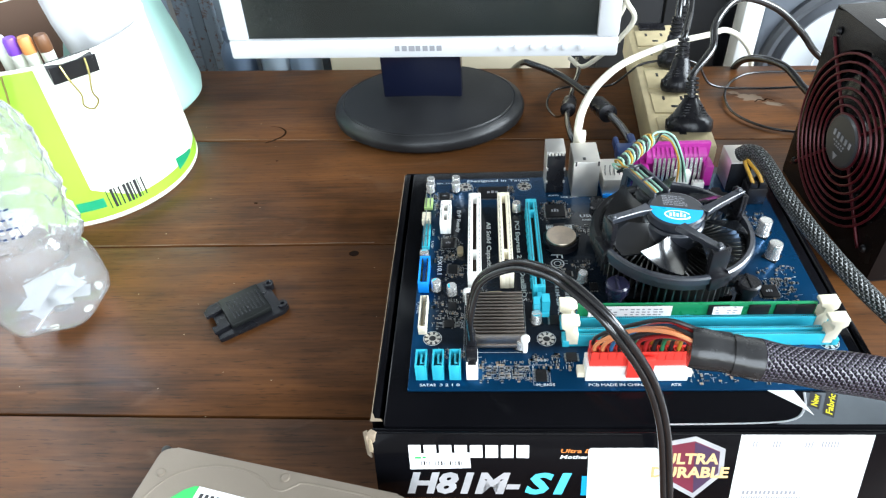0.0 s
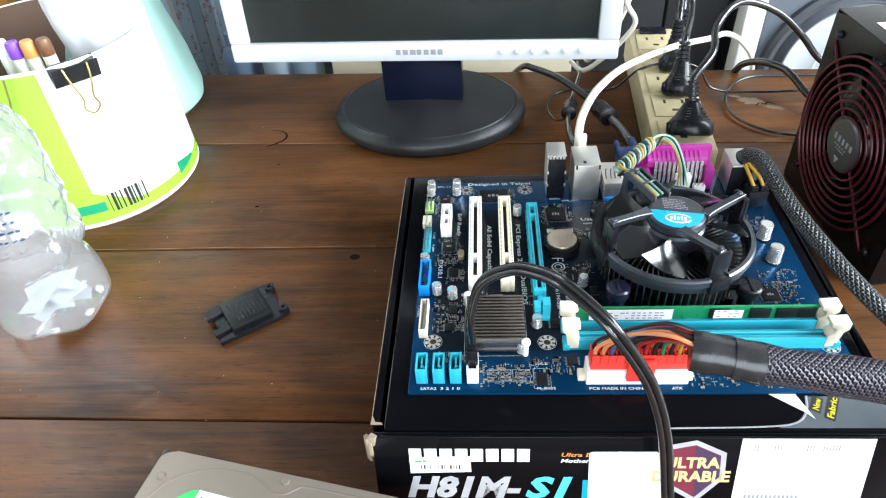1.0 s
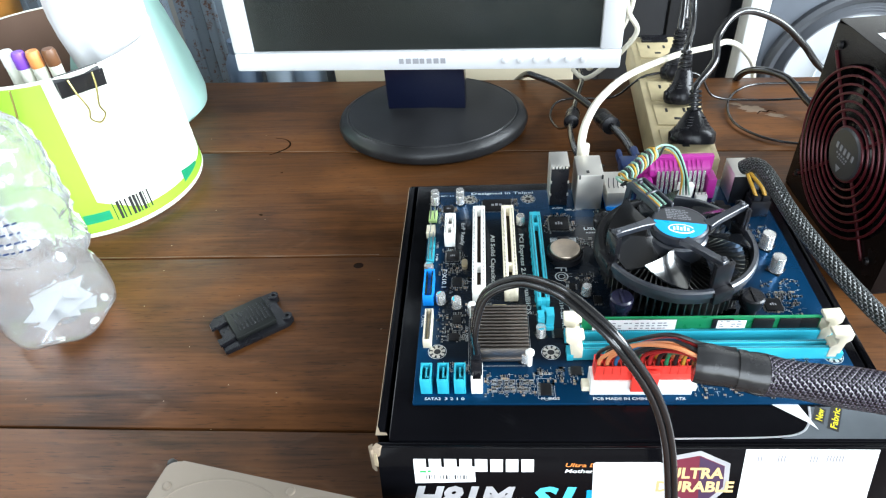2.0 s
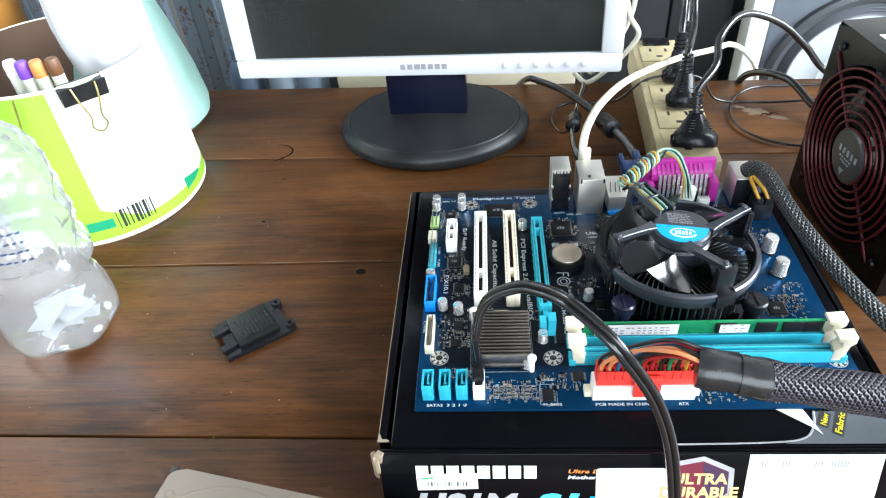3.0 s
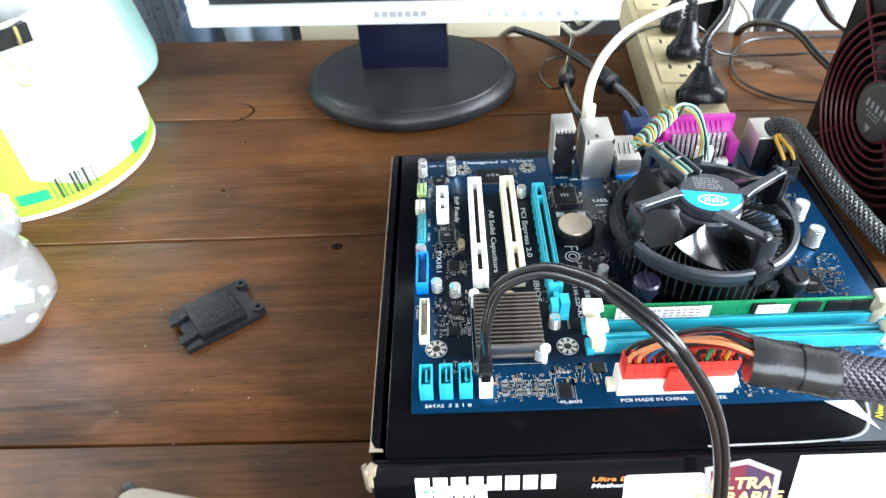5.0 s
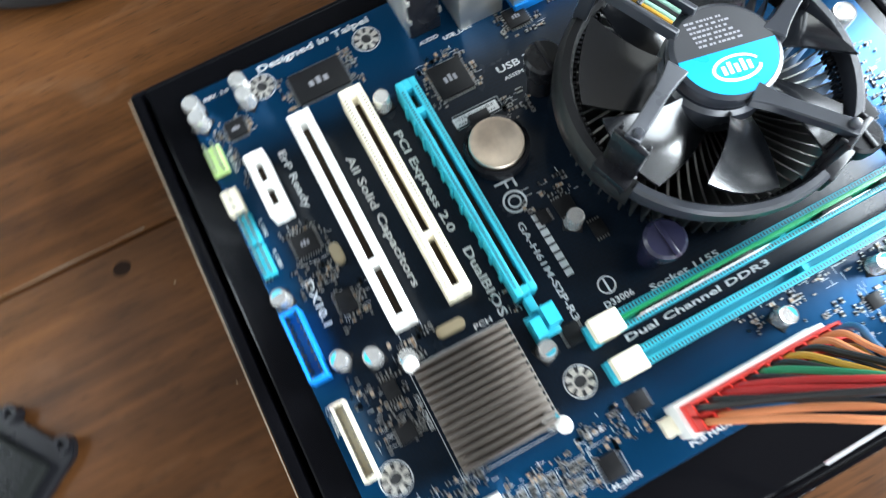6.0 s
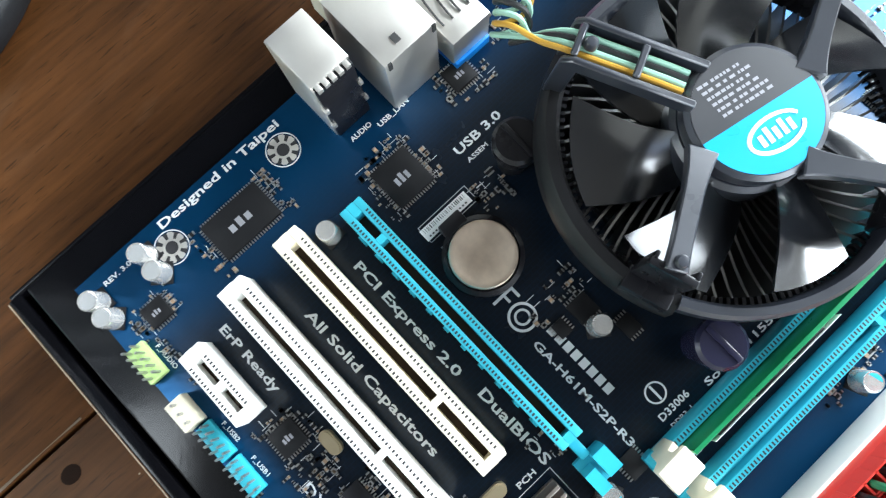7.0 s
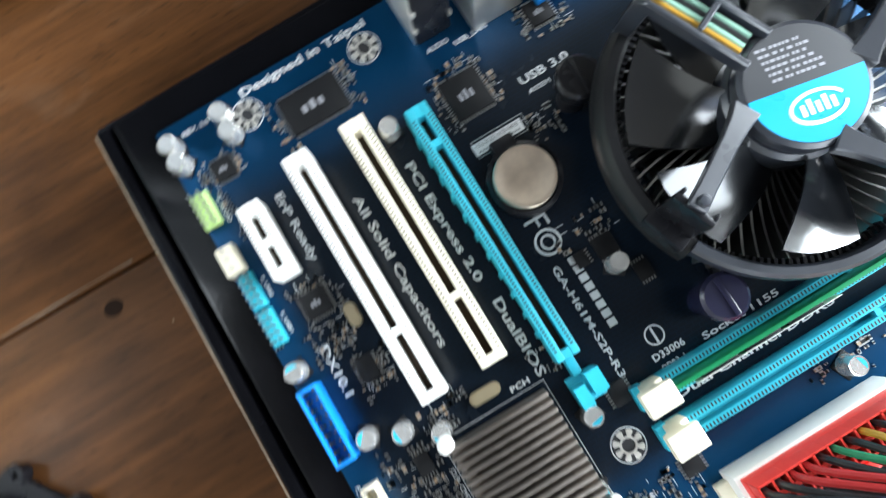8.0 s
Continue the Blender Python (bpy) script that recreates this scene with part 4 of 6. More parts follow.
box(bm, (122.5, 32, 0), (175.2, 36.5, 28.5), 0.6)
prism(bm, [(36, 15), (36, 27.6), (27.5, 22.2), (26.5, 20), (26.5, 15.5)], 129.5, 172, m=Matrix(((0, 0, 1, 0), (1, 0, 0, 0), (0, 1, 0, 0), (0, 0, 0, 1))))
box(bm, (126, 20, 0), (131, 32, 15), 0.6)
box(bm, (170, 19, 0), (176, 32, 17), 0.6)
for k in range(11):
    prism(bm, [(26, 19), (26.6, 21.6), (27.4, 23.2), (35.5, 28.2), (35.5, 26)], 133.2 + 3.25 * k, 134.4 + 3.25 * k, m=Matrix(((0, 0, 1, 0), (1, 0, 0, 0), (0, 1, 0, 0), (0, 0, 0, 1))))
bmesh.ops.recalc_face_normals(bm, faces=bm.faces)
lpt = part("parallel_jack", bm, MAGENTA, mb, "magenta parallel port jack")
pin = B()
prism(pin, [(25.9, 20), (26.5, 20.2), (24.6, 9), (24.3, 0), (23.2, 0), (23.2, 8.5)], 0, 2.0, m=Matrix(((0, 0, 1, 0), (1, 0, 0, 0), (0, 1, 0, 0), (0, 0, 0, 1))))
bmesh.ops.recalc_face_normals(pin, faces=pin.faces)
pin = mesh_of("lead", pin, CANALU)
for k in range(11):
    part("lead", pin, None, lpt, at=(134.5 + 3.25 * k, 0, 0))
bm = B()
for x in (123.5, 168.5):
    bm = B()
    box(bm, (x, 36.6, 4), (x + 6, 47, 13), 1)
    part("jack_post", bm, STEEL, lpt)
bm = B()
box(bm, (185, 13, 0), (199, 36, 24), 0.6)
kb = part("keyboard_jack", bm, STEEL, mb, "steel keyboard jack block")
bm = B()
box(bm, (184.6, 12.2, 0), (199.4, 13.2, 23), 0.4)
part("front_face", bm, BLACK, kb)
bm = B()
box(bm, (194, -4, 0), (207, 9, 13), 0.5)
pw4 = part("processor_power_jack", bm, BLACK, mb)
bm = B()
for i in range(2):
    for j in range(2):
        box(bm, (195 + 6 * i, -3 + 6 * j, 12.8), (199.8 + 6 * i, 1.8 + 6 * j, 17), 0.3)
part("plug_body", bm, BLACK, pw4)

# black power coils and transistors between the jacks and the cooler
for x, y, w in ((110, 14, 9), (178, -2, 9), (181, -16, 9), (176, 5, 6)):
    bm = B()
    box(bm, (-w / 2, -w / 2, 0), (w / 2, w / 2, 7), 0.8)
    part("power_coil", bm, CHIP, mb, at=(x, y, 0))

# socket plate and cooler foot print
bm = B()
box(bm, (95, -98, 0), (159, -34, 4.5), 0.8)
part("processor_socket", bm, BLACK, mb)

# lettering of the board
T = 0.06
for s, size, at, turn, ln in (("Designed in Taipei", 2.9, (-2, 30.2, T), 0, 47), ("PCI Express 2.0", 3.0, (32.4, -17.5, T), -90, 44), ("All Solid Capacitors", 3.0, (12.4, -18.5, T), -90, 55),
                              ("ErP Ready", 2.8, (-8.6, -4, T), -90, 25), ("DualBIOS", 3.2, (33.6, -69, T), -90, 27), ("DX10.1", 3.0, (-20.2, -54, T), -90, 17), ("USB 3.0", 2.9, (78, -14.8, T), 0, 18),
                              ("AUDIO", 1.7, (58, 10.5, T), 0, 8), ("USB_LAN", 1.7, (67, 8.2, T), 0, 12), ("BATT", 1.6, (55, -33, T), 0, 6), ("PCH", 1.8, (24, -96.2, T), 0, 6.5),
                              ("D33006", 2.2, (66, -110.5, T), 0, 11), ("DDR3_1", 1.6, (67, -114.0, T), 0, 8), ("DDR3_2", 1.6, (67, -117.2, T), 0, 8), ("Dual Channel DDR3", 2.3, (66, -123.2, T), 0, 56),
                              ("ASSEM", 1.5, (79, -18.6, T), 0, 8), ("F_AUDIO", 1.5, (-25.3, 5, T), -90, 9), ("F_USB2", 1.4, (-25.4, -25, T), -90, 7), ("F_USB1", 1.4, (-25.4, -38, T), -90, 7),
                              ("F_PANEL", 1.6, (-31.4, -96, T), -90, 10), ("CLR_CMOS", 1.6, (-4, -106, T), -90, 12), ("SATA2", 1.8, (-26, -160.6, T), 0, 9), ("3 2 1 0", 1.8, (-15, -160.6, T), 0, 11),
                              ("M_BIOS", 1.8, (38, -160.6, T), 0, 10), ("B_BIOS", 1.8, (34.5, -143.6, T), 0, 10), ("PCB MADE IN CHINA", 1.8, (66, -160.8, T), 0, 31), ("ATX", 1.8, (110, -160.8, T), 0, 5.5),
                              ("REV. 3.0", 1.6, (-25, 28.6, T), 0, 10), ("Socket 1155", 2.2, (82.5, -112.5, T), 0, 27)):
    words(s, size, at, turn, SILK, mb, fit_to=ln)
words("GA-H61M-S2P-R3", 2.4, (54.6, -70, T), -90, SILK, mb, fit_to=39)
bm = B()
for k in range(8):
    box(bm, (60.3, -72.4 - 3.2 * k, 0.03), (63.1, -70 - 3.2 * k, T))
part("maker_mark", bm, SILK, mb, "maker's mark in plain white bars")
bm = B()
lathe(bm, [(3.2, T), (2.7, T)], 32, (70.5, -103.5, 0))
box(bm, (70.1, -106, 0.03), (70.8, -101, T))
part("printed_arrow", bm, SILK, mb)
bm = B()
lathe(bm, [(4.4, T), (3.6, T)], 28, (58.2, -62.5, 0))
lathe(bm, [(2.5, T), (1.8, T)], 24, (58.2, -62.5, 0))
box(bm, (54.6, -54.6, 0.03), (62.2, -53.7, T))
box(bm, (61.3, -57.6, 0.03), (62.2, -54.5, T))
box(bm, (58.2, -57.0, 0.03), (59.0, -54.5, T))
part("printed_approval_mark", bm, SILK, mb)
bm = B()
prism(bm, [(92, -17.5), (94.4, -17.5), (93.2, -20)], 0.03, T)
part("printed_triangle", bm, SILK, mb)
bm = B()
box(bm, (53.6, -27.6, 0.05), (71.6, -23.6, 0.16))
st = part("barcode_sticker", bm, LABEL, mb, "white bar code sticker")
bm = B()
x = 54.6
while x < 70.5:
    w = rng.choice((0.12, 0.2, 0.3))
    box(bm, (x, -25.4, 0.17), (x + w, -24.0, 0.2))
    x += w + rng.choice((0.3, 0.55))
for k in range(13):
    box(bm, (55 + k * 1.2, -27.0, 0.17), (55.6 + k * 1.2, -26.5, 0.2))
tagged(part("fine_print", bm, INK, st), kind="stuff")

# ---- button cell in its holder ----
bm = B()
lathe(bm, [(12, 0), (12, 4.6), (10.6, 5.2), (10.3, 4.0), (0, 4.0)], 40)
box(bm, (-4, 9.5, 0), (4, 15, 5), 0.5)
part("cell_holder", bm, BLACK, mb, at=(62, -42, 0))
bm = B()
lathe(bm, [(9.6, 0), (10, 0.3), (10, 2.6), (9.7, 2.95), (8.6, 3.0), (8.4, 2.92), (0, 2.92)], 44)
# coppery tint in the steel stands in for a warm reflection
cell = tagged(part("button_cell", bm, surf("warm_reflection_cell_steel", (0.80, 0.64, 0.51), 0.38, 1, 0.3, 190, 0.2, 260), at=(62, -42, 54.1)), "shiny steel button cell in a black holder", "battery")

# ---- processor cooler ----
cool = thing("processor_cooler", "black round processor fan on a silver finned heatsink", "cooler", (126, -64.5, 50))
bm = B()
lathe(bm, [(0, 4.6), (14, 4.6), (14, 24), (0, 24)], 32)
part("core", bm, FINALU, cool)
bm = B()
fin_line = [(13 + 31 * i / 6, 0.25 * i / 6) for i in range(7)]
prism(bm, [((r - 0.0) * math.cos(t) + 0.35 * math.sin(t), r * math.sin(t) - 0.35 * math.cos(t)) for r, t in fin_line] + [(r * math.cos(t) - 0.35 * math.sin(t), r * math.sin(t) + 0.35 * math.cos(t)) for r, t in fin_line[::-1]], 5, 23.5)
fin = mesh_of("fin", bm, FINALU)
for k in range(64):
    part("fin", fin, None, cool, turn=360 * k / 64)
def arc_band(bm, a0, a1, section, step=4.0):
    """A band of the given section (radius, height) swept between two angles, with closed ends."""
    n = max(2, int((a1 - a0) / step))
    rows = []
    for i in range(n + 1):
        a = math.radians(a0 + (a1 - a0) * i / n)
        rows.append([bm.verts.new(mmv(r * math.cos(a), r * math.sin(a), z)) for r, z in section])
    m = len(section)
    for p, q in zip(rows, rows[1:]):
        for k in range(m):
            bm.faces.new((p[k], q[k], q[(k + 1) % m], p[(k + 1) % m]))
    bm.faces.new(rows[0])
    bm.faces.new(rows[-1][::-1])
    bmesh.ops.recalc_face_normals(bm, faces=bm.faces)


# the ring is a light rail with a skirt over three quarters, and a deep shroud beside the wire arm, its shade put into a
# matt black
RAIL = [(43.8, 24), (43.8, 30.6), (44.6, 31.8), (46.6, 31.8), (47.6, 30.8), (47.8, 27.2), (46.4, 26.4), (46.2, 22), (45.0, 22), (44.9, 24)]
for a0, a1 in ((207, 284), (298, 370), (24, 106)):
    bm = B()
    arc_band(bm, a0, a1, RAIL)
    part("ring_rail", bm, FANGREY, cool, "grey-black outer rail with a skirt")
bm = B()
arc_band(bm, 106, 207, [(44.4, 20.5), (43.4, 22), (43.0, 29), (44.2, 31), (46.8, 30.6), (48.8, 28), (49.2, 22), (48.2, 20.5)])
part("ring_shroud", bm, CHIP, cool, "deep shroud in matt black that stands in for shade")
for a0, a1, lo, hi in ((110, 204, 19, 28), (209, 283, 22.3, 25.5), (300, 368, 22.3, 25.5)):
    bm = B()
    for k in range(int((a1 - a0) / 2.6)):
        a = math.radians(a0 + 2.6 * k)
        m = Matrix.Rotation(a, 4, "Z")
        prism(bm, [(41.6, -0.45), (43.7, -0.45), (43.7, 0.45), (41.6, 0.45)], lo, hi, m=m)
    tagged(part("ring_tooth_row", bm, BLACK, cool), kind="stuff")
for deg in (197, 291, 17, 115):
    a = math.radians(deg)
    T4 = Matrix.Rotation(a, 4, "Z")
    bm = B()
    if deg == 115:
        # the channel that carries the fan wires
        for y0, y1 in ((-6, -4.2), (4.2, 6)):
            prism(bm, [(14, 43.5), (14, 48.5), (43.5, 49.5), (46.5, 47.5), (48.3, 30), (48.3, 21), (43.4, 21), (43.4, 30), (41.8, 44.5)], y0, y1, m=T4 @ Matrix.Rotation(math.pi / 2, 4, "X"))
        prism(bm, [(14, -4.2), (46, -4.2), (46, 4.2), (14, 4.2)], 43.4, 44.4, m=T4)
        for r in (28, 43):
            prism(bm, [(r, -4.2), (r + 1.8, -4.2), (r + 1.8, 4.2), (r, 4.2)], 48.3, 49.6, m=T4)
    else:
        # a flat strut that leaves the hub sideways and runs out to its leg
        a_in = a - math.radians(25)
        p0, p1 = Vector((15.5 * math.cos(a_in), 15.5 * math.sin(a_in))), Vector((43.4 * math.cos(a), 43.4 * math.sin(a)))
        run = p1 - p0
        side = Vector((-run.y, run.x)).normalized()
        edge = [(0, 3.9), (0.08, 3.3), (0.18, 2.8), (0.35, 2.4), (0.8, 2.3), (1, 2.6)]
        prism(bm, [tuple(p0 + run * f - side * w) for f, w in edge] + [tuple(p0 + run * f + side * w) for f, w in edge[::-1]], 44.6, 48.4)
        for v in bm.verts:
            v.co.z += 0.001 * (-2.6 + 3.6 * (math.hypot(v.co.x, v.co.y) * 1000 - 15) / 28.5)
    bmesh.ops.recalc_face_normals(bm, faces=bm.faces)
    bmesh.ops.bevel(bm, geom=bm.edges[:], offset=0.0004, segments=1, affect="EDGES")
    arm = part("arm", bm, FANGREY, cool)
    if deg != 115:
        bm = B()
        box(bm, (42.2, -6.0, 26), (44.4, 6.0, 47.6), 0.5)
        box(bm, (42.0, -6.6, 22), (48.6, 6.6, 31), 0.8)
        for y in (-5.6, 4.6):
            box(bm, (40.6, y, 32), (42.6, y + 1.0, 47.8), 0.3)
        bm.transform(T4)
        part("leg", bm, BLACK, arm, "black clip leg under the strut")
    bm = B()
    lathe(bm, [(0, 50.6), (1.2, 50.4), (1.7, 49.6), (1.8, 48.2)], 14, (41.0 * math.cos(a), 41.0 * math.sin(a), 0))
    part("rivet", bm, FANGREY, arm)
bm = B()
lathe(bm, [(0, 46), (15.6, 46), (16.8, 45.3), (17, 43), (16.4, 40), (15, 40)], 48)
hub = part("hub", bm, FANGREY, cool, at=(0, 0, -0.6))
bm = B()
R = 15.3
half = [(R * math.cos(t), R * math.sin(t)) for t in [math.radians(-11 + 180 * k / 24) for k in range(25)]]
prism(bm, half, 46.02, 46.15)
part("upper_label", bm, HUBBLACK, hub, "charcoal half of the hub label")
half = [(R * math.cos(t), R * math.sin(t)) for t in [math.radians(169 + 180 * k / 24) for k in range(25)]]
bm = B()
prism(bm, half, 46.02, 46.16)
part("lower_label", bm, HUBBLUE, hub, "cyan blue half of the hub label")
bm = B()
M = Matrix.Rotation(math.radians(-11), 4, "Z") @ Matrix.Translation(mmv(0.5, -6.6, 0))
pr = []
for k in range(29):
    t = math.radians(20 + 330 * k / 28)
    pr.append(M @ mmv(7.2 * math.cos(t), 4.0 * math.sin(t), 46.25))
tube(bm, [(p.x * 1000, p.y * 1000, p.z * 1000) for p in pr], 0.5, 6, steps=0, flat=0.25)
for k in range(5):
    x = -4.6 + 2 * k
    q = [M @ mmv(x + dx, dy, 0) for dx, dy in ((0, -1.6), (1.2, -1.6), (1.2, 1.4 + (k % 2)), (0, 1.4 + (k % 2)))]
    prism(bm, [(v.x * 1000, v.y * 1000) for v in q], 46.2, 46.28)
part("maker_mark", bm, LABEL, hub, "white maker's mark drawn plainly")
bm = B()
M = Matrix.Rotation(math.radians(-11), 4, "Z")
for r in range(6):
    x, y = -7.5 - 0.25 * r, 2.6 + r * 1.7
    while x < 6.5 - 0.7 * r:
        w = rng.uniform(0.5, 1.5)
        q = [M @ mmv(x + dx, y + dy, 0) for dx, dy in ((0, 0), (w, 0), (w, 0.75), (0, 0.75))]
        prism(bm, [(v.x * 1000, v.y * 1000) for v in q], 46.18, 46.24)
        x += w + rng.choice((0.35, 0.35, 0.9))
tagged(part("fine_print", bm, GREYINK, hub), kind="stuff")
bm = B()
lathe(bm, [(0, 26), (17.2, 26), (17.8, 27), (17.8, 37), (16.5, 38.4), (0, 38.4)], 40)
part("rotor", bm, FANGREY, cool)
for k in range(7):
    a0 = 2 * math.pi * k / 7 + math.radians(231)
    bm = B()
    top, low = [], []
    for i in range(7):
        r = 17 + (41.5 - 17) * i / 6
        rt, rl = [], []
        for j in range(7):
            t = j / 6
            ang = a0 + 0.30 * (1 - i / 6) ** 1.2 + t * (0.68 - 0.06 * i / 6)
            z = 38.5 + 1.6 * (i / 6) ** 2 - 10.5 * t - 1.4 * math.sin(math.pi * t)
            rt.append(bm.verts.new(mmv(r * math.cos(ang), r * math.sin(ang), z)))
            rl.append(bm.verts.new(mmv(r * math.cos(ang), r * math.sin(ang), z - 1.1)))
        top.append(rt)
        low.append(rl)
    for i in range(6):
        for j in range(6):
            bm.faces.new((top[i][j], top[i + 1][j], top[i + 1][j + 1], top[i][j + 1]))
            bm.faces.new((low[i][j + 1], low[i + 1][j + 1], low[i + 1][j], low[i][j]))
    for i in range(6):
        for j in (0, 6):
            bm.faces.new((top[i][j], low[i][j], low[i + 1][j], top[i + 1][j]))
            bm.faces.new((top[0][i], top[0][i + 1], low[0][i + 1], low[0][i]))if j else bm.faces.new((top[6][i + 1], top[6][i], low[6][i], low[6][i + 1]))
    bmesh.ops.recalc_face_normals(bm, faces=bm.faces)
    part("blade", bm, BLADE, cool)
for sx in (-1, 1):
    for sy in (-1, 1):
        x, y = 37.5 * sx, 37.5 * sy
        bm = B()
        lathe(bm, [(0, 0), (4.5, 0), (4.5, 12), (6.5, 13), (7, 17), (7, 19.5), (6, 20.5), (0, 20.5)], 24, (x, y, 0))
        box(bm, (x - 0.9, y - 6, 20), (x + 0.9, y + 6, 21.3), 0.3)
        box(bm, (x * 0.8 - 4, y * 0.8 - 4, 12), (x * 0.95 + 4, y * 0.95 + 4, 15), 0.6)
        part("push_pin", bm, PINDARK if (sx, sy) == (-1, -1) else BLACK, cool, "dark push pin with a slotted cap")

# ---- memory module ----
mem = thing("memory_module", "green memory module with white stickers standing in its slot", "memory", (64, -116.5, 54.6))
bm = B()
box(bm, (0, -0.65, 0), (133.3, 0.65, 13.4), 0.15)
part("circuit_board", bm, PCBGREEN, mem, "green circuit board")
for x in (73.5, 96, 110.5, 8, 22, 36, 122):
    bm = B()
    box(bm, (x, -1.75, 4.9), (min(x + 11.5, 132), -0.66, 12.2), 0.15)
    part("memory_chip", bm, CHIP, mem)
for x0, x1, z0, z1 in ((6, 53, 4.7, 12.9), (76, 92, 5.4, 11.8)):
    bm = B()
    box(bm, (x0, -1.95, z0), (x1, -1.8, z1))
    st = part("sticker", bm, LABEL, mem, "white paper sticker")
    bm = B()
    for r in range(3):
        for k in range(int((x1 - x0) / 3.4)):
            if rng.random() < 0.7:
                box(bm, (x0 + 1.5 + k * 3.2, -2.0, z0 + 1 + r * 2.1), (x0 + 1.5 + k * 3.2 + rng.uniform(1.2, 2.8), -1.94, z0 + 1.8 + r * 2.1))
    tagged(part("fine_print", bm, GREYINK, st), kind="stuff")

# ---- printing on the front panel of the retail box; the panel leans out at its foot ----
LEAN_P = math.degrees(math.atan2(11, 47))
face = part("printed_face", (lambda b: (box(b, (-50, -2.0, -47.8), (224, 0, 0), 0.5), b)[1])(B()), BOXCARD, carton_box)
face.matrix_basis = pose(0, -0.1868, 0.0468, -LEAN_P, 0, 0)
YF = -2.0


def on_face(name, mat, blocks, label="", lift=0.06):
    bm = B()
    for b in blocks:
        if not isinstance(b[0], tuple):
            x0, z0, x1, z1 = b
            prism(bm, [(x0, z0), (x1, z0), (x1, z1), (x0, z1)], 0, lift, m=pose(0, YF * S, 0, 90, 0, 0))
        else:
            prism(bm, b, 0, lift, m=pose(0, YF * S, 0, 90, 0, 0))
    return part(name, bm, mat, face, label)


def slanted(x0, x1, z0, z1, k=0.28):
    s = (z1 - z0) * k
    return [(x0, z0), (x1, z0), (x1 + s, z1), (x0 + s, z1)]


for k in range(8):
    on_face("maker_mark_bar", LABEL, [(-31 + 8.15 * k, -17, -31 + 8.15 * k + 6.6, -8)], "white maker's mark as a plain bar")
on_face("price_sticker", LABEL, [[(-30.8, -25.5), (1.8, -24.3), (1.4, -13.2), (-31.0, -14.2)]], "small white bar code sticker", 0.22)
on_face("sticker_print", INK, [(-25 + 1.55 * k, -22.4, -25 + 1.55 * k + (0.5, 0.9, 0.35)[k % 3], -19.4) for k in range(15) if k not in (4, 9)], lift=0.3)
on_face("sticker_mark", GREENLABEL, [(-28, -17.6, -24.5, -16.2), (-23.8, -17.4, -22, -16)], lift=0.3)
words("H81M-", 15.2, (-34.0, YF - 0.1, -43), 0, SILVERINK, face, lay=(90, 0), fit_to=62, shear=0.25, name="model_lettering", heavy=0.06)
words("S1", 15.2, (30.5, YF - 0.1, -43), 0, CYANINK, face, lay=(90, 0), fit_to=25, shear=0.25, name="model_lettering", heavy=0.06)
words("Ultra Durable", 2.7, (48.6, YF - 0.05, -13.2), 0, ORANGEINK, face, lay=(90, 0), fit_to=30, shear=0.2)
words("Motherboard", 2.6, (48.6, YF - 0.05, -17.4), 0, LABEL, face, lay=(90, 0), fit_to=27, shear=0.2)
on_face("blue_tag", HUBBLUE, [(61, -44.5, 70, -30)])
on_face("plain_label", LABEL, [[(64.2, -47), (106, -47), (99, -10.6), (97.6, -9.6), (64.6, -9.8), (63.4, -11)]], "blank white paper label", 0.2)
sh = [(98.5, -6.4), (117, -1.6), (133, -10.2), (134.3, -28), (121, -46), (107, -36), (102.6, -28)]
c0 = (117, -22)
on_face("shield_emblem", SILVERINK, [sh], "silver and dark red shield emblem", 0.05)
on_face("shield_field", SHIELDRED, [[(c0[0] + 0.84 * (x - c0[0]), c0[1] + 0.84 * (z - c0[1])) for x, z in sh]], lift=0.12)
on_face("shield_field", surf("plum_ink", (0.06, 0.03, 0.07), 0.4, 0, 0.2, 60, 0), [[(117, -5.5), (130.4, -12.4), (131.4, -27), (120.4, -42)]], lift=0.16)
PALEGOLD = surf("pale_gold_ink", (0.76, 0.52, 0.24), 0.4)
words("ULTRA", 7.4, (102.5, YF - 0.3, -20.4), 0, PALEGOLD, face, lay=(90, 0), fit_to=28, heavy=0.05)
words("DURABLE", 7.6, (96.5, YF - 0.3, -30.2), 0, PALEGOLD, face, lay=(90, 0), fit_to=40, heavy=0.05)
on_face("serial_label", LABEL, [[(140, -47.4), (206, -47.4), (204.6, -0.4), (139.4, -0.4)]], "large white serial label", 0.2)
on_face("serial_print", GREYINK, [(146 + g + 1.5 * k, -9, 146.6 + g + 1.5 * k, -4.5) for g, n in ((0, 2), (10, 3), (26, 3), (34, 4), (40, 2)) for k in range(n)]
        + [(146 + 2.2 * k, -42.5, 147.3 + 2.2 * k, -39.9) for k in range(13)] + [(146 + 1.3 * k, -47, 146.7 + 1.3 * k, -44) for k in range(24)], lift=0.28)
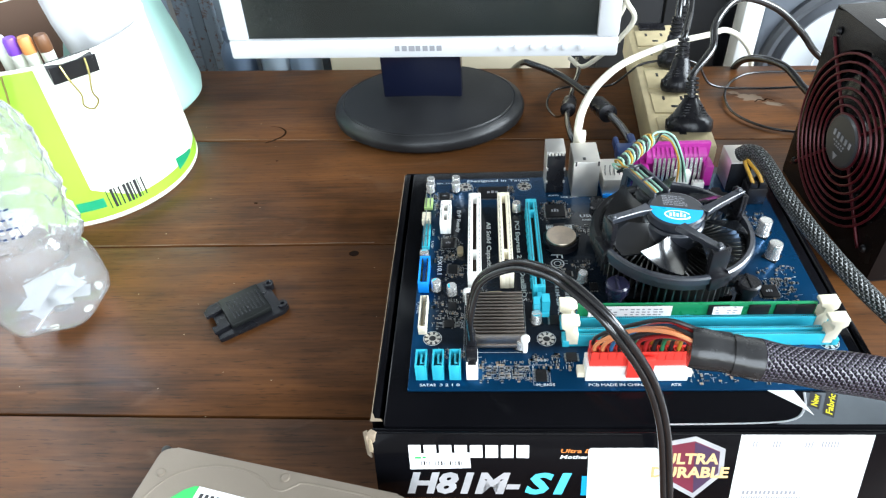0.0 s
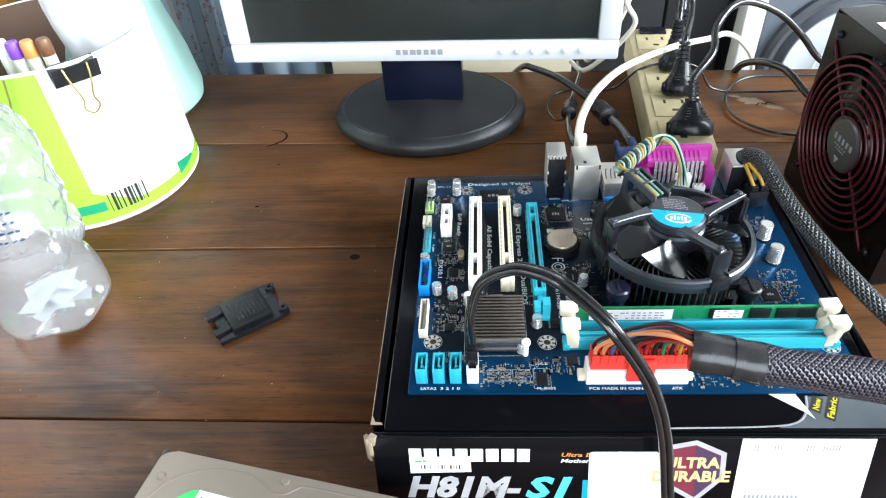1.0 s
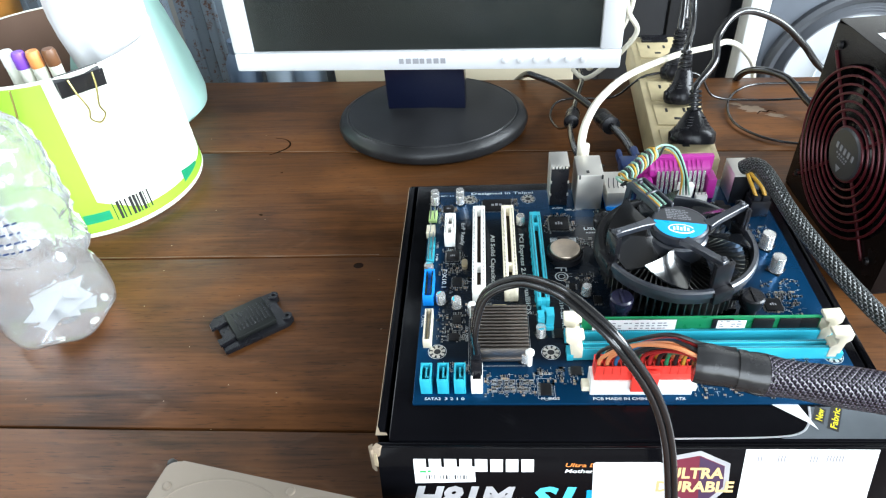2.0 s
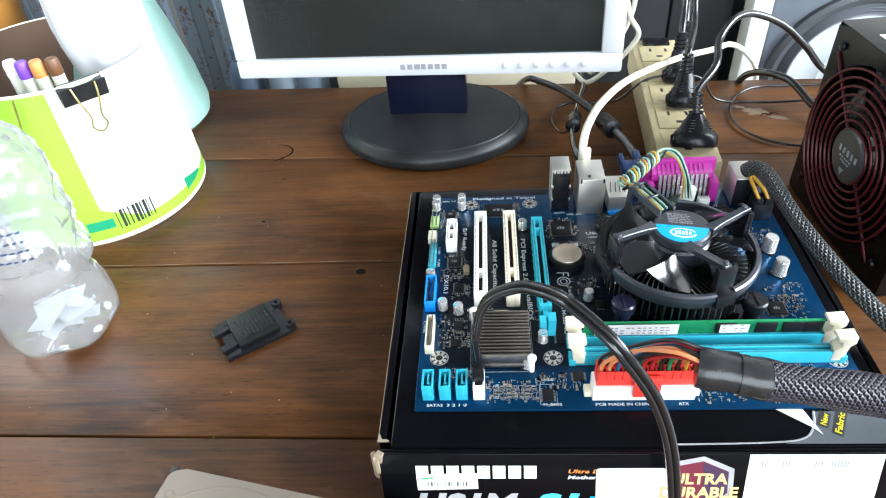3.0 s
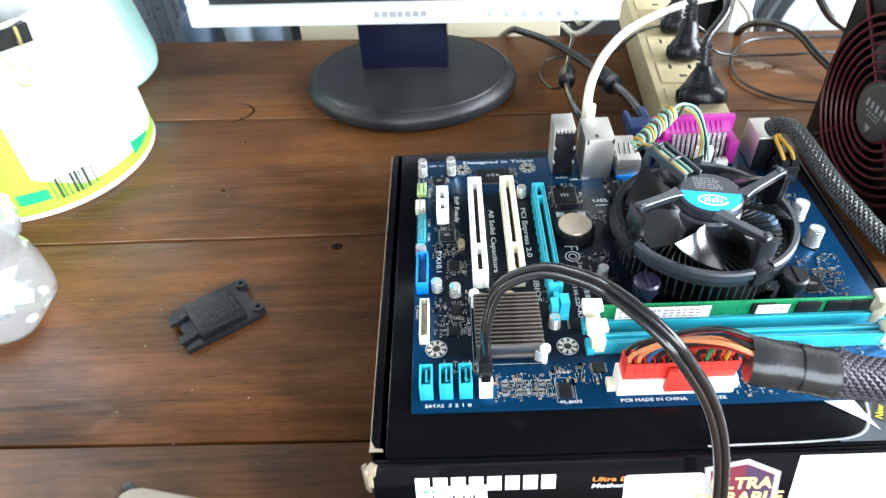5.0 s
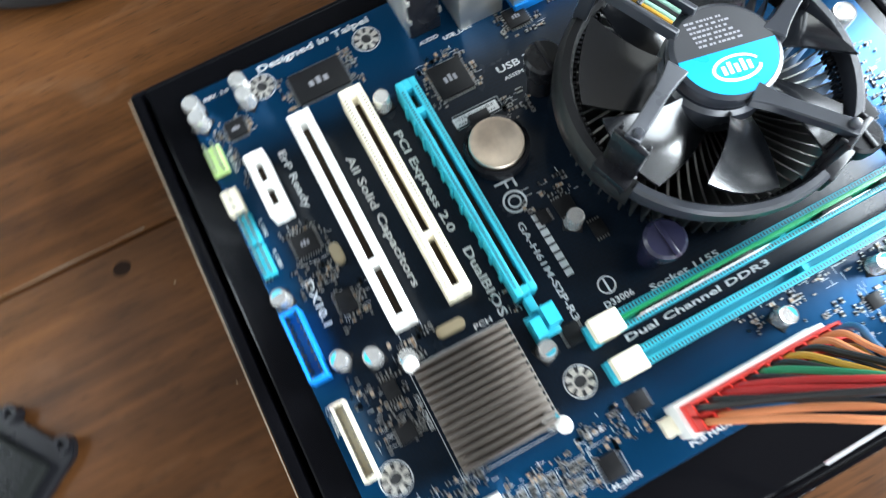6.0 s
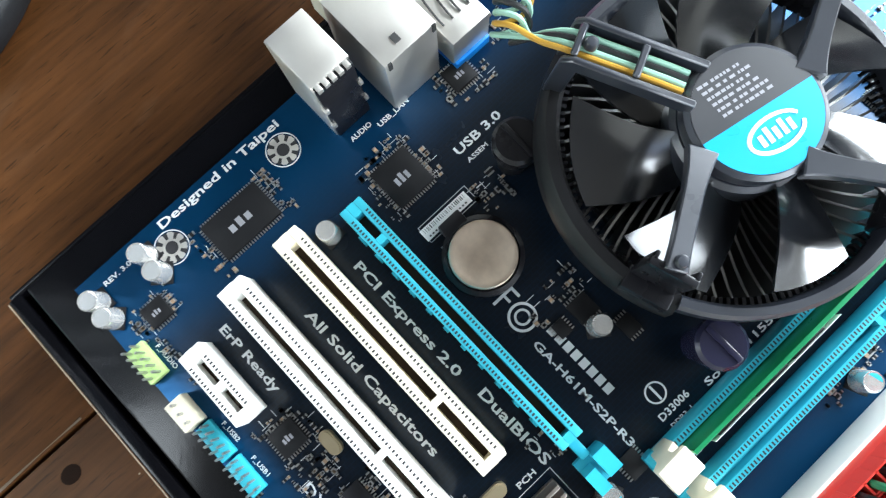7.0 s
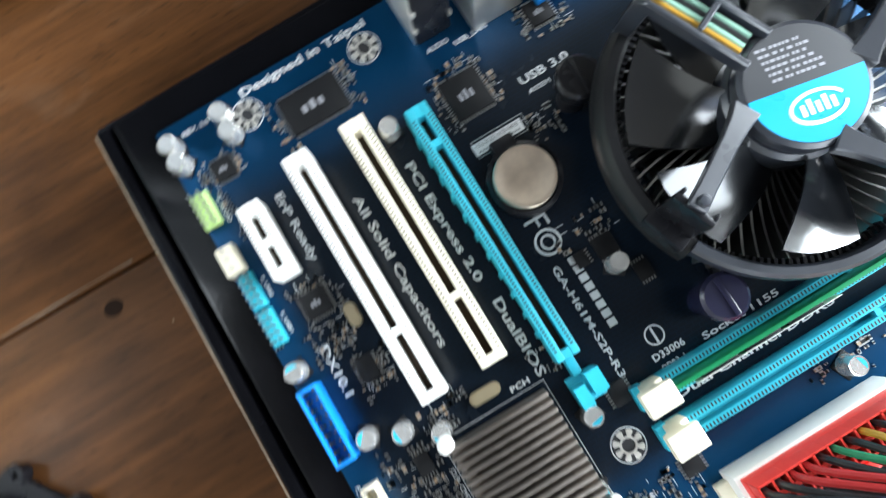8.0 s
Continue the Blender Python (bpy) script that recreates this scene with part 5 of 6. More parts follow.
# the near corner of the lid torn open to bare card
for pts, z0, z1, mat in (([(-53.0, -189.5), (-48.5, -190.5), (-46.5, -187.6), (-51, -186.8)], 42, 47.6, CARDEDGE), ([(-54.2, -187), (-52.6, -190.6), (-51.4, -190), (-52.6, -186.4)], 26, 47, CARDEDGE), ([(-52.4, -190.2), (-49.6, -191.4), (-49.2, -190.8), (-51.8, -189.4)], 33, 44, KRAFT)):
    bm = B()
    prism(bm, pts, z0, z1)
    for v in bm.verts:
        v.co += mmv(1.4, 1.2, 1.0) * noise.noise(v.co * 300)
    bmesh.ops.bevel(bm, geom=bm.edges[:], offset=0.0003, segments=1, affect="EDGES")
    part("torn_card", bm, mat, carton_box, "torn bare brown card at the corner")
# printed corner and peeled sticker on the lid
bm = B()
prism(bm, [(158, -183.6), (170, -180), (176, -173), (179, -164.2), (217, -164.2), (217, -183.6)], 48.25, 48.4)
part("grey_print", bm, surf("grey_film", (0.11, 0.125, 0.14), 0.2, 0.1, 0.3, 40, 0.05), carton_box, "glossy grey printed corner")
bm = B()
tube(bm, [(100, -184, 48.5), (150, -183, 48.5), (168, -180.5, 48.5), (175.5, -173, 48.5), (178.5, -164, 48.5)], 0.6, 6, flat=0.3)
part("print_edge", bm, SILVERINK, carton_box)
bm = B()
prism(bm, [(157, -161), (173, -162.5), (178, -178.5), (174, -174)], 48.7, 48.95)
part("peeled_sticker", bm, LABEL, carton_box, "peeled white sticker")
for s, x, y, ln in (("New", 181.5, -173.5, 8), ("Fabric", 187, -178.5, 14)):
    bm = B()
    prism(bm, [(-1, -1), (ln + 1, -1), (ln + 1, 4.4), (-1, 4.4)], 0, 0.1, m=pose(x * S, y * S, 0.0484, 0, 0, 62))
    part("black_patch", bm, INK, carton_box)
    words(s, 3.2, (x, y, 48.62), 62, YELLOWINK, carton_box, fit_to=ln)

# ---- main power plug and its sleeved cable ----
bm = B()
box(bm, (64.5, -157.5, 0), (119, -146.5, 11.5), 0.4)
mp = part("main_power_jack", bm, WHITE, mb, "white main power jack")
bm = B()
box(bm, (60.5, -155, 0), (64.6, -149, 4), 0.3)
part("foot", bm, CREAM, mp)
bm = B()
box(bm, (118.8, -155, 0), (122, -149, 4), 0.3)
part("foot", bm, CREAM, mp)
pc = thing("main_power_cable", "red main power plug with coloured wires and a woven grey-purple sleeve", "cable", (0, 0, 0))
bm = B()
box(bm, (66, -156.3, 58), (117.5, -147.6, 66), 0.3)
for k in range(12):
    x = 66.2 + 4.28 * k
    for y0 in (-156.2, -151.8):
        box(bm, (x, y0, 65.8), (x + 0.6, y0 + 4.0, 72.5))
        box(bm, (x, y0, 65.8), (x + 4.2, y0 + 0.5, 72.5))
        box(bm, (x, y0 + 3.7, 65.8), (x + 4.2, y0 + 4.2, 72.5))
box(bm, (117, -156.3, 65.8), (117.7, -147.6, 72.5))
box(bm, (85, -160.2, 56), (99, -157.4, 71), 0.5)
part("plug", bm, RED, pc, "red plastic plug")
COLS = [PINKWIRE, PINKWIRE, BLUEWIRE, BLACKWIRE, BLACKWIRE, REDWIRE, REDWIRE, BLACKWIRE, GREENWIRE, BLACKWIRE, YELLOWWIRE, BLACKWIRE]
for j, y0 in ((0, -154.2), (1, -149.8)):
    for k in range(12):
        x = 68.4 + 4.28 * k
        f = k / 11
        ex = 112 + 1.0 * ((k * 5 + j) % 4)
        ey = -178 + 2.1 * ((k * 2 + 3 * j) % 5) + 2.5 * j
        ez = 103.5 - 11.5 * f + 0.5 * ((k * 3 + j) % 3)
        bm = B()
        tube(bm, [(x, y0, 67), (x + 0.5, y0 - 0.5, 78 + 3 * f), (x + (ex - x) * 0.3, y0 + (ey - y0) * 0.3, 86 + 9 * (1 - f) - 3 * j * (1 - f)), (x + (ex - x) * 0.66, y0 + (ey - y0) * 0.7, ez + 1.2), (ex, ey, ez), (ex + 14, ey - 2, ez - 1)], 1.05, 8, steps=6)
        part("wire", bm, COLS[k] if j == 0 else COLS[(k + 3) % 12], pc)
bm = B()
tube(bm, [(108, -173.5, 97), (118, -176, 97), (130, -178.5, 96), (141, -180.5, 95)], 9.6, 20, steps=6, taper=lambda t: 1 + 0.05 * math.sin(9 * t))
part("shrink_wrap", bm, TAPE, pc, "black shrink wrap")
bm = B()
tube(bm, [(126, -177.6, 96.2), (128, -178, 96.1), (130, -178.4, 96)], 9.95, 20, steps=2)
part("shrink_wrap_edge", bm, TAPE, pc)
bm = B()
tube(bm, [(138, -180, 95.3), (160, -182, 92), (197, -183.5, 85), (235, -186, 74), (290, -192, 50), (350, -200, 20), (430, -215, 11)], 10.2, 24, steps=8, taper=lambda t: 1 - 0.12 * math.sin(min(1, t * 4) * math.pi))
part("sleeve", bm, SLEEVE24, pc, "woven grey-purple sleeve")

# ---- processor power cable ----
p4 = thing("processor_power_cable", "black woven sleeved cable with yellow wires", "cable", (0, 0, 0))
for k, (x, y, m) in enumerate(((197, -1, YELLOWWIRE), (203, -1, YELLOWWIRE), (197, 5, BLACKWIRE), (203, 5, BLACKWIRE))):
    bm = B()
    tube(bm, [(x, y, 66), (x - 3, y + 3, 72), (192 + k, 12 + k * 0.6, 78 + k), (196 + k, 10, 83 + k)], 1.2, 8)
    part("wire", bm, m, p4)
bm = B()
tube(bm, [(189, 14, 80), (193, 10, 85), (197, -4, 88), (203, -48, 82), (219, -96, 72), (240, -128, 60), (275, -162, 40), (330, -210, 14), (400, -260, 9)], 5.1, 20, steps=8)
part("sleeve", bm, SLEEVE4, p4, "woven black and grey sleeve")

# ---- data cable ----
dc = thing("data_cable", "black flat data cable plugged into a white port", "cable", (0, 0, 0))
bm = B()
box(bm, (-0.2, -153.5, 58), (6.2, -147.5, 73), 0.8)
box(bm, (0.4, -152.6, 73), (5.6, -148.4, 84), 1.2)
part("plug", bm, BLACK, dc)
RUN = [(3, -151, 80), (3, -153, 98), (8.8, -152, 122), (23.4, -158, 137), (36, -171, 146), (45, -184, 151), (57, -196, 147), (66, -202, 138), (82, -203, 109), (92.5, -206, 76), (100, -212, 30), (104, -218, 6), (108, -240, 3.5)]
bm = B()
for sft in (-1.55, 1.55):
    tube(bm, RUN, 1.75, 10, steps=8, shift=(sft, 0), side=(0.7, 0.1, 0.7))
part("lead", bm, RUBBER, dc)

# ---- fan lead ----
fl = thing("fan_lead", "twisted yellow, green and blue fan wires", "cable", (0, 0, 0))
for k, m in enumerate((YELLOWWIRE, AQUAWIRE, BLACKWIRE, AQUAWIRE)):
    bm = B()
    d = 1.5 * k
    c, s, o = math.cos(math.radians(115)), math.sin(math.radians(115)), 2.4 - 1.6 * k
    pts = [(126 + r * c - o * s, -64.5 + r * s + o * c, z) for r, z in ((17.5, 96.4), (24, 96.8), (36, 96.8), (46, 96.8))] + [(104 - 0.6 * o, -17, 94)]
    for i in range(17):
        a = 2 * math.pi * (i / 5 + k / 4)
        pts.append((101 + 1.55 * i - 3.2 * math.sin(a), -10 + 1.5 * i + 3.2 * math.sin(a), 89 + 0.35 * i + 4.4 * math.cos(a)))
    pts += [(133 + d * 0.6, 18, 95 + 0.6 * d), (141 + d * 0.5, 15, 91 + 0.6 * d), (148 + d * 0.7, 13.5, 76), (149.6 + 2.2 * k, 14, 58)]
    tube(bm, pts, 0.75, 8, steps=5)
    part("wire", bm, m, fl)
bm = B()
box(bm, (148, 13.5, 56), (158.5, 18.5, 66), 0.5)
part("plug", bm, WHITE, fl)

# ---- network cable ----
nc = thing("network_cable", "cream network cable plugged into the board", "cable", (0, 0, 0))
bm = B()
box(bm, (77, 35, 56), (89, 48, 68), 0.8)
box(bm, (78.5, 46, 66), (87.5, 50, 82), 1.5)
part("plug", bm, CABLEWHITE, nc)
bm = B()
tube(bm, [(82, 46, 74), (81, 46, 86), (86, 60, 95), (101, 90, 98), (134, 150, 86), (193, 230, 64), (246, 290, 44), (281, 340, 26), (313, 370, 0), (342, 400, -43), (352, 410, -120)], 3.0, 12, steps=8)
part("lead", bm, CABLEWHITE, nc)

# ---- power strip with its plugs ----
ps = thing("power_strip", "yellowed cream power strip with five sockets", "power strip", (188.5, 219, 0), -4)
bm = B()
box(bm, (-26, -122, 0), (26, 126, 34), 3)
part("body", bm, STRIP, ps)
SOCK = B()
box(SOCK, (-19, -19, 0), (19, 19, 1.6), 0.5)
SOCK = mesh_of("socket", SOCK, STRIP)
HOLES = B()
for x, y, w, h in ((-8, 7, 2.4, 7), (8, 7, 2.4, 7), (0, -8, 6, 4)):
    box(HOLES, (x - w / 2, y - h / 2, 1.5), (x + w / 2, y + h / 2, 1.75), 0.1)
HOLES = mesh_of("socket_hole", HOLES, INK)
for k in range(5):
    so = part("socket", SOCK, None, ps, at=(0, -96 + 46 * k, 33.7))
    part("socket_hole", HOLES, None, so)
bm = B()
box(bm, (-14, 106, 33.8), (14, 121, 38), 1.2)
part("switch", bm, BLACK, ps)


def mains_plug(label, at, lean, run, tall=34, wide=17):
    """A plug that leans back by some degrees, and its lead."""
    pl = thing("mains_plug", label, "plug", at, 0, group="plugs on the power strip")
    tilt = pose(0, 0, 0, -lean, 0.25 * lean, 8)
    bm = B()
    lathe(bm, [(0, 0), (wide, 0), (wide + 1.2, 3), (wide + 1, 9), (wide - 2, 13), (wide - 5, tall * 0.6), (7.5, tall), (5.5, tall + 3), (0, tall + 3)], 28, squash=(1, 0.8))
    o = part("body", bm, BLACK, pl)
    o.matrix_basis = tilt
    bm = B()
    box(bm, (-wide - 1.6, -3, 2), (wide + 1.6, 3, 11), 1.5)
    part("grip", bm, BLACK, o)
    for k in range(5):
        z = tall * 0.5 + 2.2 * k
        bm = B()
        box(bm, (-wide * 0.6 + k, -wide * 0.58 + k * 0.9, z), (wide * 0.6 - k, wide * 0.58 - k * 0.9, z + 1.1), 0.4)
        part("neck_rib", bm, BLACK, o)
    bm = B()
    for i in range(5):
        lathe(bm, [(4.2, 0), (6.2 - 0.3 * i, 0.4), (6.2 - 0.3 * i, 2.2), (4.2, 2.6)], 16, (0, 0, tall + 2 + 3.6 * i))
    o = part("strain_relief", bm, BLACK, pl)
    o.matrix_basis = tilt
    tip = [tilt @ mmv(0, 0, z) * 1000 for z in (tall - 4, tall + 12, tall + 22)]
    bm = B()
    tube(bm, [tuple(t) for t in tip] + [(x - at[0], y - at[1], z - at[2]) for x, y, z in run], 3.2, 12, steps=8)
    part("lead", bm, RUBBER, pl)
    return pl


mains_plug("large black mains plug in the power strip", (186, 117, 35.8), 28, [(206, 160, 90), (213, 185, 101), (230, 205, 111), (252, 220, 108), (284, 230, 92), (313, 235, 67), (342, 240, 38), (390, 236, 16), (460, 240, 5)], 26, 19)
mains_plug("black mains plug with a ribbed neck", (193, 190, 35.8), 16, [(204, 232, 92), (208, 258, 112), (206, 300, 180), (195, 360, 300)], 28, 15)
mains_plug("black mains plug with an upright lead", (198, 240, 35.8), 12, [(204, 275, 105), (204, 300, 150), (200, 330, 220), (195, 380, 320)], 28, 13)
mains_plug("black mains plug near the switch", (208, 268, 35.8), 10, [(214, 305, 110), (217, 330, 160), (216, 380, 260), (210, 420, 360)], 28, 12)

# ---- loose leads on the table ----
for label, r, pts in (("black video lead with a ferrite bead", 3.6, [(40, 360, -30), (55, 318, 6), (67, 296, 14), (91, 258, 20), (110, 192, 33), (120, 132, 46), (125, 100, 52), (128, 60, 58), (136, 46, 58)]),
                      ("black power lead lying over the table", 2.6, [(118, 330, 3), (116, 296, 6), (103, 240, 14), (88, 160, 33), (82, 100, 52), (84, 62, 60), (100, 50, 58)]),
                      ("thin black lead lying over the table", 1.2, [(86, 160, 30), (80, 190, 12), (76, 226, 4), (84, 252, 5), (104, 261, 5), (144, 256, 8), (172, 244, 37), (220, 244, 37), (244, 246, 10), (289, 247, 4), (337, 240, 8), (420, 250, 3)]),
                      ("thin black lead in a loose loop", 1.3, [(430, 262, 3), (380, 280, 3), (336, 283, 3), (288, 278, 4), (260, 248, 3), (254, 205, 3), (276, 174, 3), (312, 162, 3), (360, 160, 3)]),
                      ("black mains lead arching behind the power supply", 3.6, [(282, 312, -40), (284, 300, 2), (291, 274, 24), (311, 246, 28), (328, 216, 14), (350, 190, 5), (420, 180, 5)])):
    ob = thing("loose_lead", label, "cable", (0, 0, 0), group="leads behind the board")
    bm = B()
    tube(bm, pts, r, 10, steps=8)
    part("lead", bm, RUBBER, ob)
    if "ferrite" in label or "power lead" in label:
        i = 5 if "ferrite" in label else 3
        a, b = Vector(pts[i - 1]), Vector(pts[i])
        d = (b - a).normalized()
        c = a + (b - a) * 0.75
        bm = B()
        tube(bm, [c - d * 15, c - d * 11, c, c + d * 11, c + d * 15], r + 4.4, 16, steps=3, taper=lambda t: 0.62 if t < 0.05 or t > 0.95 else 1)
        part("ferrite_bead", bm, BLACK, ob)
for label, pts in (("white lead hanging beside the monitor", [(128, 262, 170), (144, 266, 120), (152, 270, 92), (163, 272, 72), (152, 276, 50), (138, 284, 30), (120, 300, 8), (110, 330, 4)]),
                   ("white lead looped behind the monitor", [(150, 290, 190), (152, 292, 140), (160, 292, 100), (150, 288, 66), (134, 296, 40), (128, 320, 10), (126, 345, 4)])):
    ob = thing("white_lead", label, "cable", (0, 0, 0), group="white leads behind the monitor")
    bm = B()
    tube(bm, pts, 2.6, 10, steps=8)
    part("lead", bm, CABLEWHITE, ob)
vp = thing("video_plug", "navy blue video plug behind the board", "plug", (122, 48, 50))
bm = B()
box(bm, (-9, 0, 0), (9, 14, 12), 2)
box(bm, (-9, 12, 2), (-4.5, 27, 10), 2)
box(bm, (2, 12, 1), (8.5, 30, 11), 2.5)
part("body", bm, NAVY, vp)

# ---- printed paper drum used as a pen pot ----
CX, CY, CR, CH = -356, 134, 90, 143
drum = thing("paper_drum", "pale lime and white printed paper drum used as a pen pot", "drum", (CX, CY, 0))
bm = B()
lathe(bm, [(0, 2), (CR - 3, 2), (CR - 3, 2.5), (CR - 1.4, 3), (CR - 5.4, CH - 1)], 72, mi=1)
lathe(bm, [(0, 0), (CR - 1, 0), (CR, 1.2), (CR + 0.8, 2), (CR + 0.8, 4), (CR, 5), (CR - 4, CH - 2), (CR - 3.4, CH - 1), (CR - 4.4, CH), (CR - 5.4, CH - 1)], 72, mi=0)
part("wall", bm, [CANWHITE, CANINSIDE], drum)


def wrap(name, mat, a0, a1, zs, lift, label="", n=24):
    """A printed patch on the drum between two angles; zs gives its lower and upper edge at a share of the way."""
    bm = B()
    rows = []
    for i in range(n + 1):
        t = i / n
        a = math.radians(a0 + (a1 - a0) * t)
        z0, z1 = zs(t)
        rows.append([bm.verts.new(mmv((CR + lift - 4 * z / CH) * math.cos(a), (CR + lift - 4 * z / CH) * math.sin(a), z)) for z in (z0, z1)])
    for p, q in zip(rows, rows[1:]):
        bm.faces.new((p[0], q[0], q[1], p[1]))
    part(name, bm, mat, drum, label)


wrap("lime_print", CANLIME, -175, -64, lambda t: (5, 140.5), 0.35, "lime green printed field")
wrap("lime_band", CANLIME, -66, 120, lambda t: (5.4, 16 + 20 * max(0, 0.12 - t) / 0.12), 0.7, "lime green band along the foot", 60)
wrap("green_band", CANGREEN, -74, -60, lambda t: (15, 24), 0.9, "dark green printed bar")
wrap("green_band", CANGREEN, -13, 4, lambda t: (12 + 3 * t, 24 - 6 * t), 0.9, "dark green printed bar")
x = -58.0
rg = random.Random(3)
while x < -37:
    w = rg.choice((0.5, 0.8, 1.5))
    wrap("bar_code_bar", INK, x, x + w, lambda t: (12, 30), 0.85, n=2)
    x += w + rg.choice((0.6, 1.0, 1.6))
for i in range(9):
    wrap("print_bar", surf("olive_ink", (0.30, 0.40, 0.08), 0.5, 0, 0.1, 100, 0), -112 + (i % 3) * 2, -92 + (i % 4) * 2, lambda t, i=i: (60 + 8 * i, 61.6 + 8 * i), 0.6, n=8)


def binder_clip(at, turn, label):
    bc = thing("binder_clip", label, "clip", at, turn, group="clips on the drum")
    bm = B()
    prism(bm, [(-7, -14), (-1.2, 0.5), (1.2, 0.5), (7, -14), (6.2, -14.6), (0, -0.8), (-6.2, -14.6)], -17, 17, m=Matrix(((0, 0, 1, 0), (1, 0, 0, 0), (0, -1, 0, 0), (0, 0, 0, 1))))
    bmesh.ops.recalc_face_normals(bm, faces=bm.faces)
    part("jaw", bm, surf("chipped_black_paint", (0.015, 0.016, 0.018), 0.25, 0.2, 0.3, 60, 0.1, dust=0.02), bc)
    for s in (1, -1):
        bm = B()
        tube(bm, [(-9, -6.5 * s, 14), (-7.5, -9.2 * s, 4), (-4, -10.2 * s, -10), (-5.5, -10.6 * s, -18), (0, -10.8 * s, -23), (5.5, -10.6 * s, -18), (4, -10.2 * s, -10), (7.5, -9.2 * s, 4), (9, -6.5 * s, 14)], 0.75, 8)
        part("wire_handle", bm, CLIPSTEEL, bc)
    return bc


# the clips ride the rim, jaws down over the wall
ca = math.radians(-47)
c1 = binder_clip((CX + (CR + 0.2) * math.cos(ca), CY + (CR + 0.2) * math.sin(ca), CH - 14), -47 + 90, "black binder clip with brass wire handles on the rim")
ca = math.radians(-84)
c2 = thing("wire_clip", "loose brass wire clip hooked on the drum", "clip", (CX + (CR + 1) * math.cos(ca), CY + (CR + 1) * math.sin(ca), CH - 44), 6, group="clips on the drum")
bm = B()
tube(bm, [(-14, -2, 40), (-9, -2, 20), (-3, -2.4, -4), (3, -2.4, 4), (9, -2, 24), (13, -2, 44)], 0.8, 8)
tube(bm, [(-20, -3, 12), (-6, -3, 8), (6, -3, 2), (10, -3, -6)], 0.8, 8)
part("wire", bm, CLIPSTEEL, c2)

# what the drum holds
for (x, y), cap in (((-348.6, 89), PURPLE), ((-337.5, 90), ORANGE), ((-326, 93), surf("brown_cap", (0.16, 0.07, 0.03), 0.4)), ((-360, 92), LABEL)):
    pen = thing("marker_pen", "capped marker pen standing in the drum", "pen", (x, y, 3), group="pens in the drum")
    bm = B()
    lathe(bm, [(0, 0), (5, 0), (5, 137), (0, 137)], 16)
    part("barrel", bm, CANWHITE, pen)
    bm = B()
    lathe(bm, [(5, 136.5), (5.3, 137), (5.2, 147), (4.2, 149.5), (0, 150)], 18)
    part("cap", bm, cap, pen)
bm = B()
prof = []
for i in range(30):
    rr = []
    for k in range(36):
        a = 2 * math.pi * k / 36
        h = i / 29
        r = 19 + 7 * math.sin(h * 2.6) + 34 * max(0, h - 0.62) + 9 * noise.noise(Vector((math.cos(a) * 1.8, math.sin(a) * 1.8, h * 4))) + 1.6 * math.sin(5 * a + 6 * h)
        rr.append(bm.verts.new(mmv(r * math.cos(a) * 1.25, r * math.sin(a) * 0.8, 3 + 235 * h)))
    prof.append(rr)
for p, q in zip(prof, prof[1:]):
    for k in range(36):
        bm.faces.new((p[k], p[(k + 1) % 36], q[(k + 1) % 36], q[k]))
bm.faces.new(prof[0][::-1])
bm.faces.new(prof[-1])
tagged(part("plastic_bag", bm, BAG, at=(CX + 50, CY + 8, 2)), "crumpled white plastic bag standing in the drum", "bag")
bm = B()
tube(bm, [(-430, 70, 10), (-400, 74, 90), (-352, 80, 205)], 8, 16, steps=4)
tagged(part("paper_roll", bm, PAPER), "rolled white paper leaning in the drum", "paper")

# mint jug behind the drum
jug = thing("plastic_jug", "pale mint plastic jug behind the paper drum", "jug", (-372, 268, 0))
bm = B()
lathe(bm, [(0, 0), (64, 0), (71, 6), (73, 18), (68, 55), (55, 110), (40, 160), (26, 195), (16, 210), (16, 235), (0, 235)], 48)
part("body", bm, MINT, jug)
bm = B()
lathe(bm, [(18, 228), (18.5, 246), (17, 249), (0, 249)], 28)
part("cap", bm, WHITE, jug)

# orange basket far behind
ob = thing("plastic_basket", "orange plastic basket behind the drum", "basket", (-560, 250, 0))
bm = B()
lathe(bm, [(0, 0), (80, 0), (84, 3), (100, 150), (104, 152), (104, 158), (98, 158), (97, 150), (80, 6), (0, 6)], 40)
part("wall", bm, ORANGEBOX, ob)

# ---- clear bottle with paper scraps ----
bot = thing("plastic_bottle", "clear plastic bottle with white paper scraps inside", "bottle", (-309, -47, 0))
prof = [(0, 3), (10, 2), (24, 0), (32, 1.5), (36, 6), (37.5, 14), (37, 32), (35, 42), (32.5, 48), (32, 52), (34, 57), (37.5, 62), (38.5, 68), (38.5, 74), (37, 77), (37, 80), (38.5, 83), (38.5, 92), (37, 95), (37, 98), (38.5, 101), (38.5, 128), (37, 142), (30, 160), (20, 174), (14, 182), (13, 200), (0, 200)]
prof = [(r * 1.06, z) for r, z in prof]
fine = [prof[0]]
for (ra, za), (rb, zb) in zip(prof, prof[1:]):
    n = max(1, int(abs(zb - za) / 3.5))
    fine += [(ra + (rb - ra) * k / n, za + (zb - za) * k / n) for k in range(1, n + 1)]
bm = B()
lathe(bm, fine, 80)
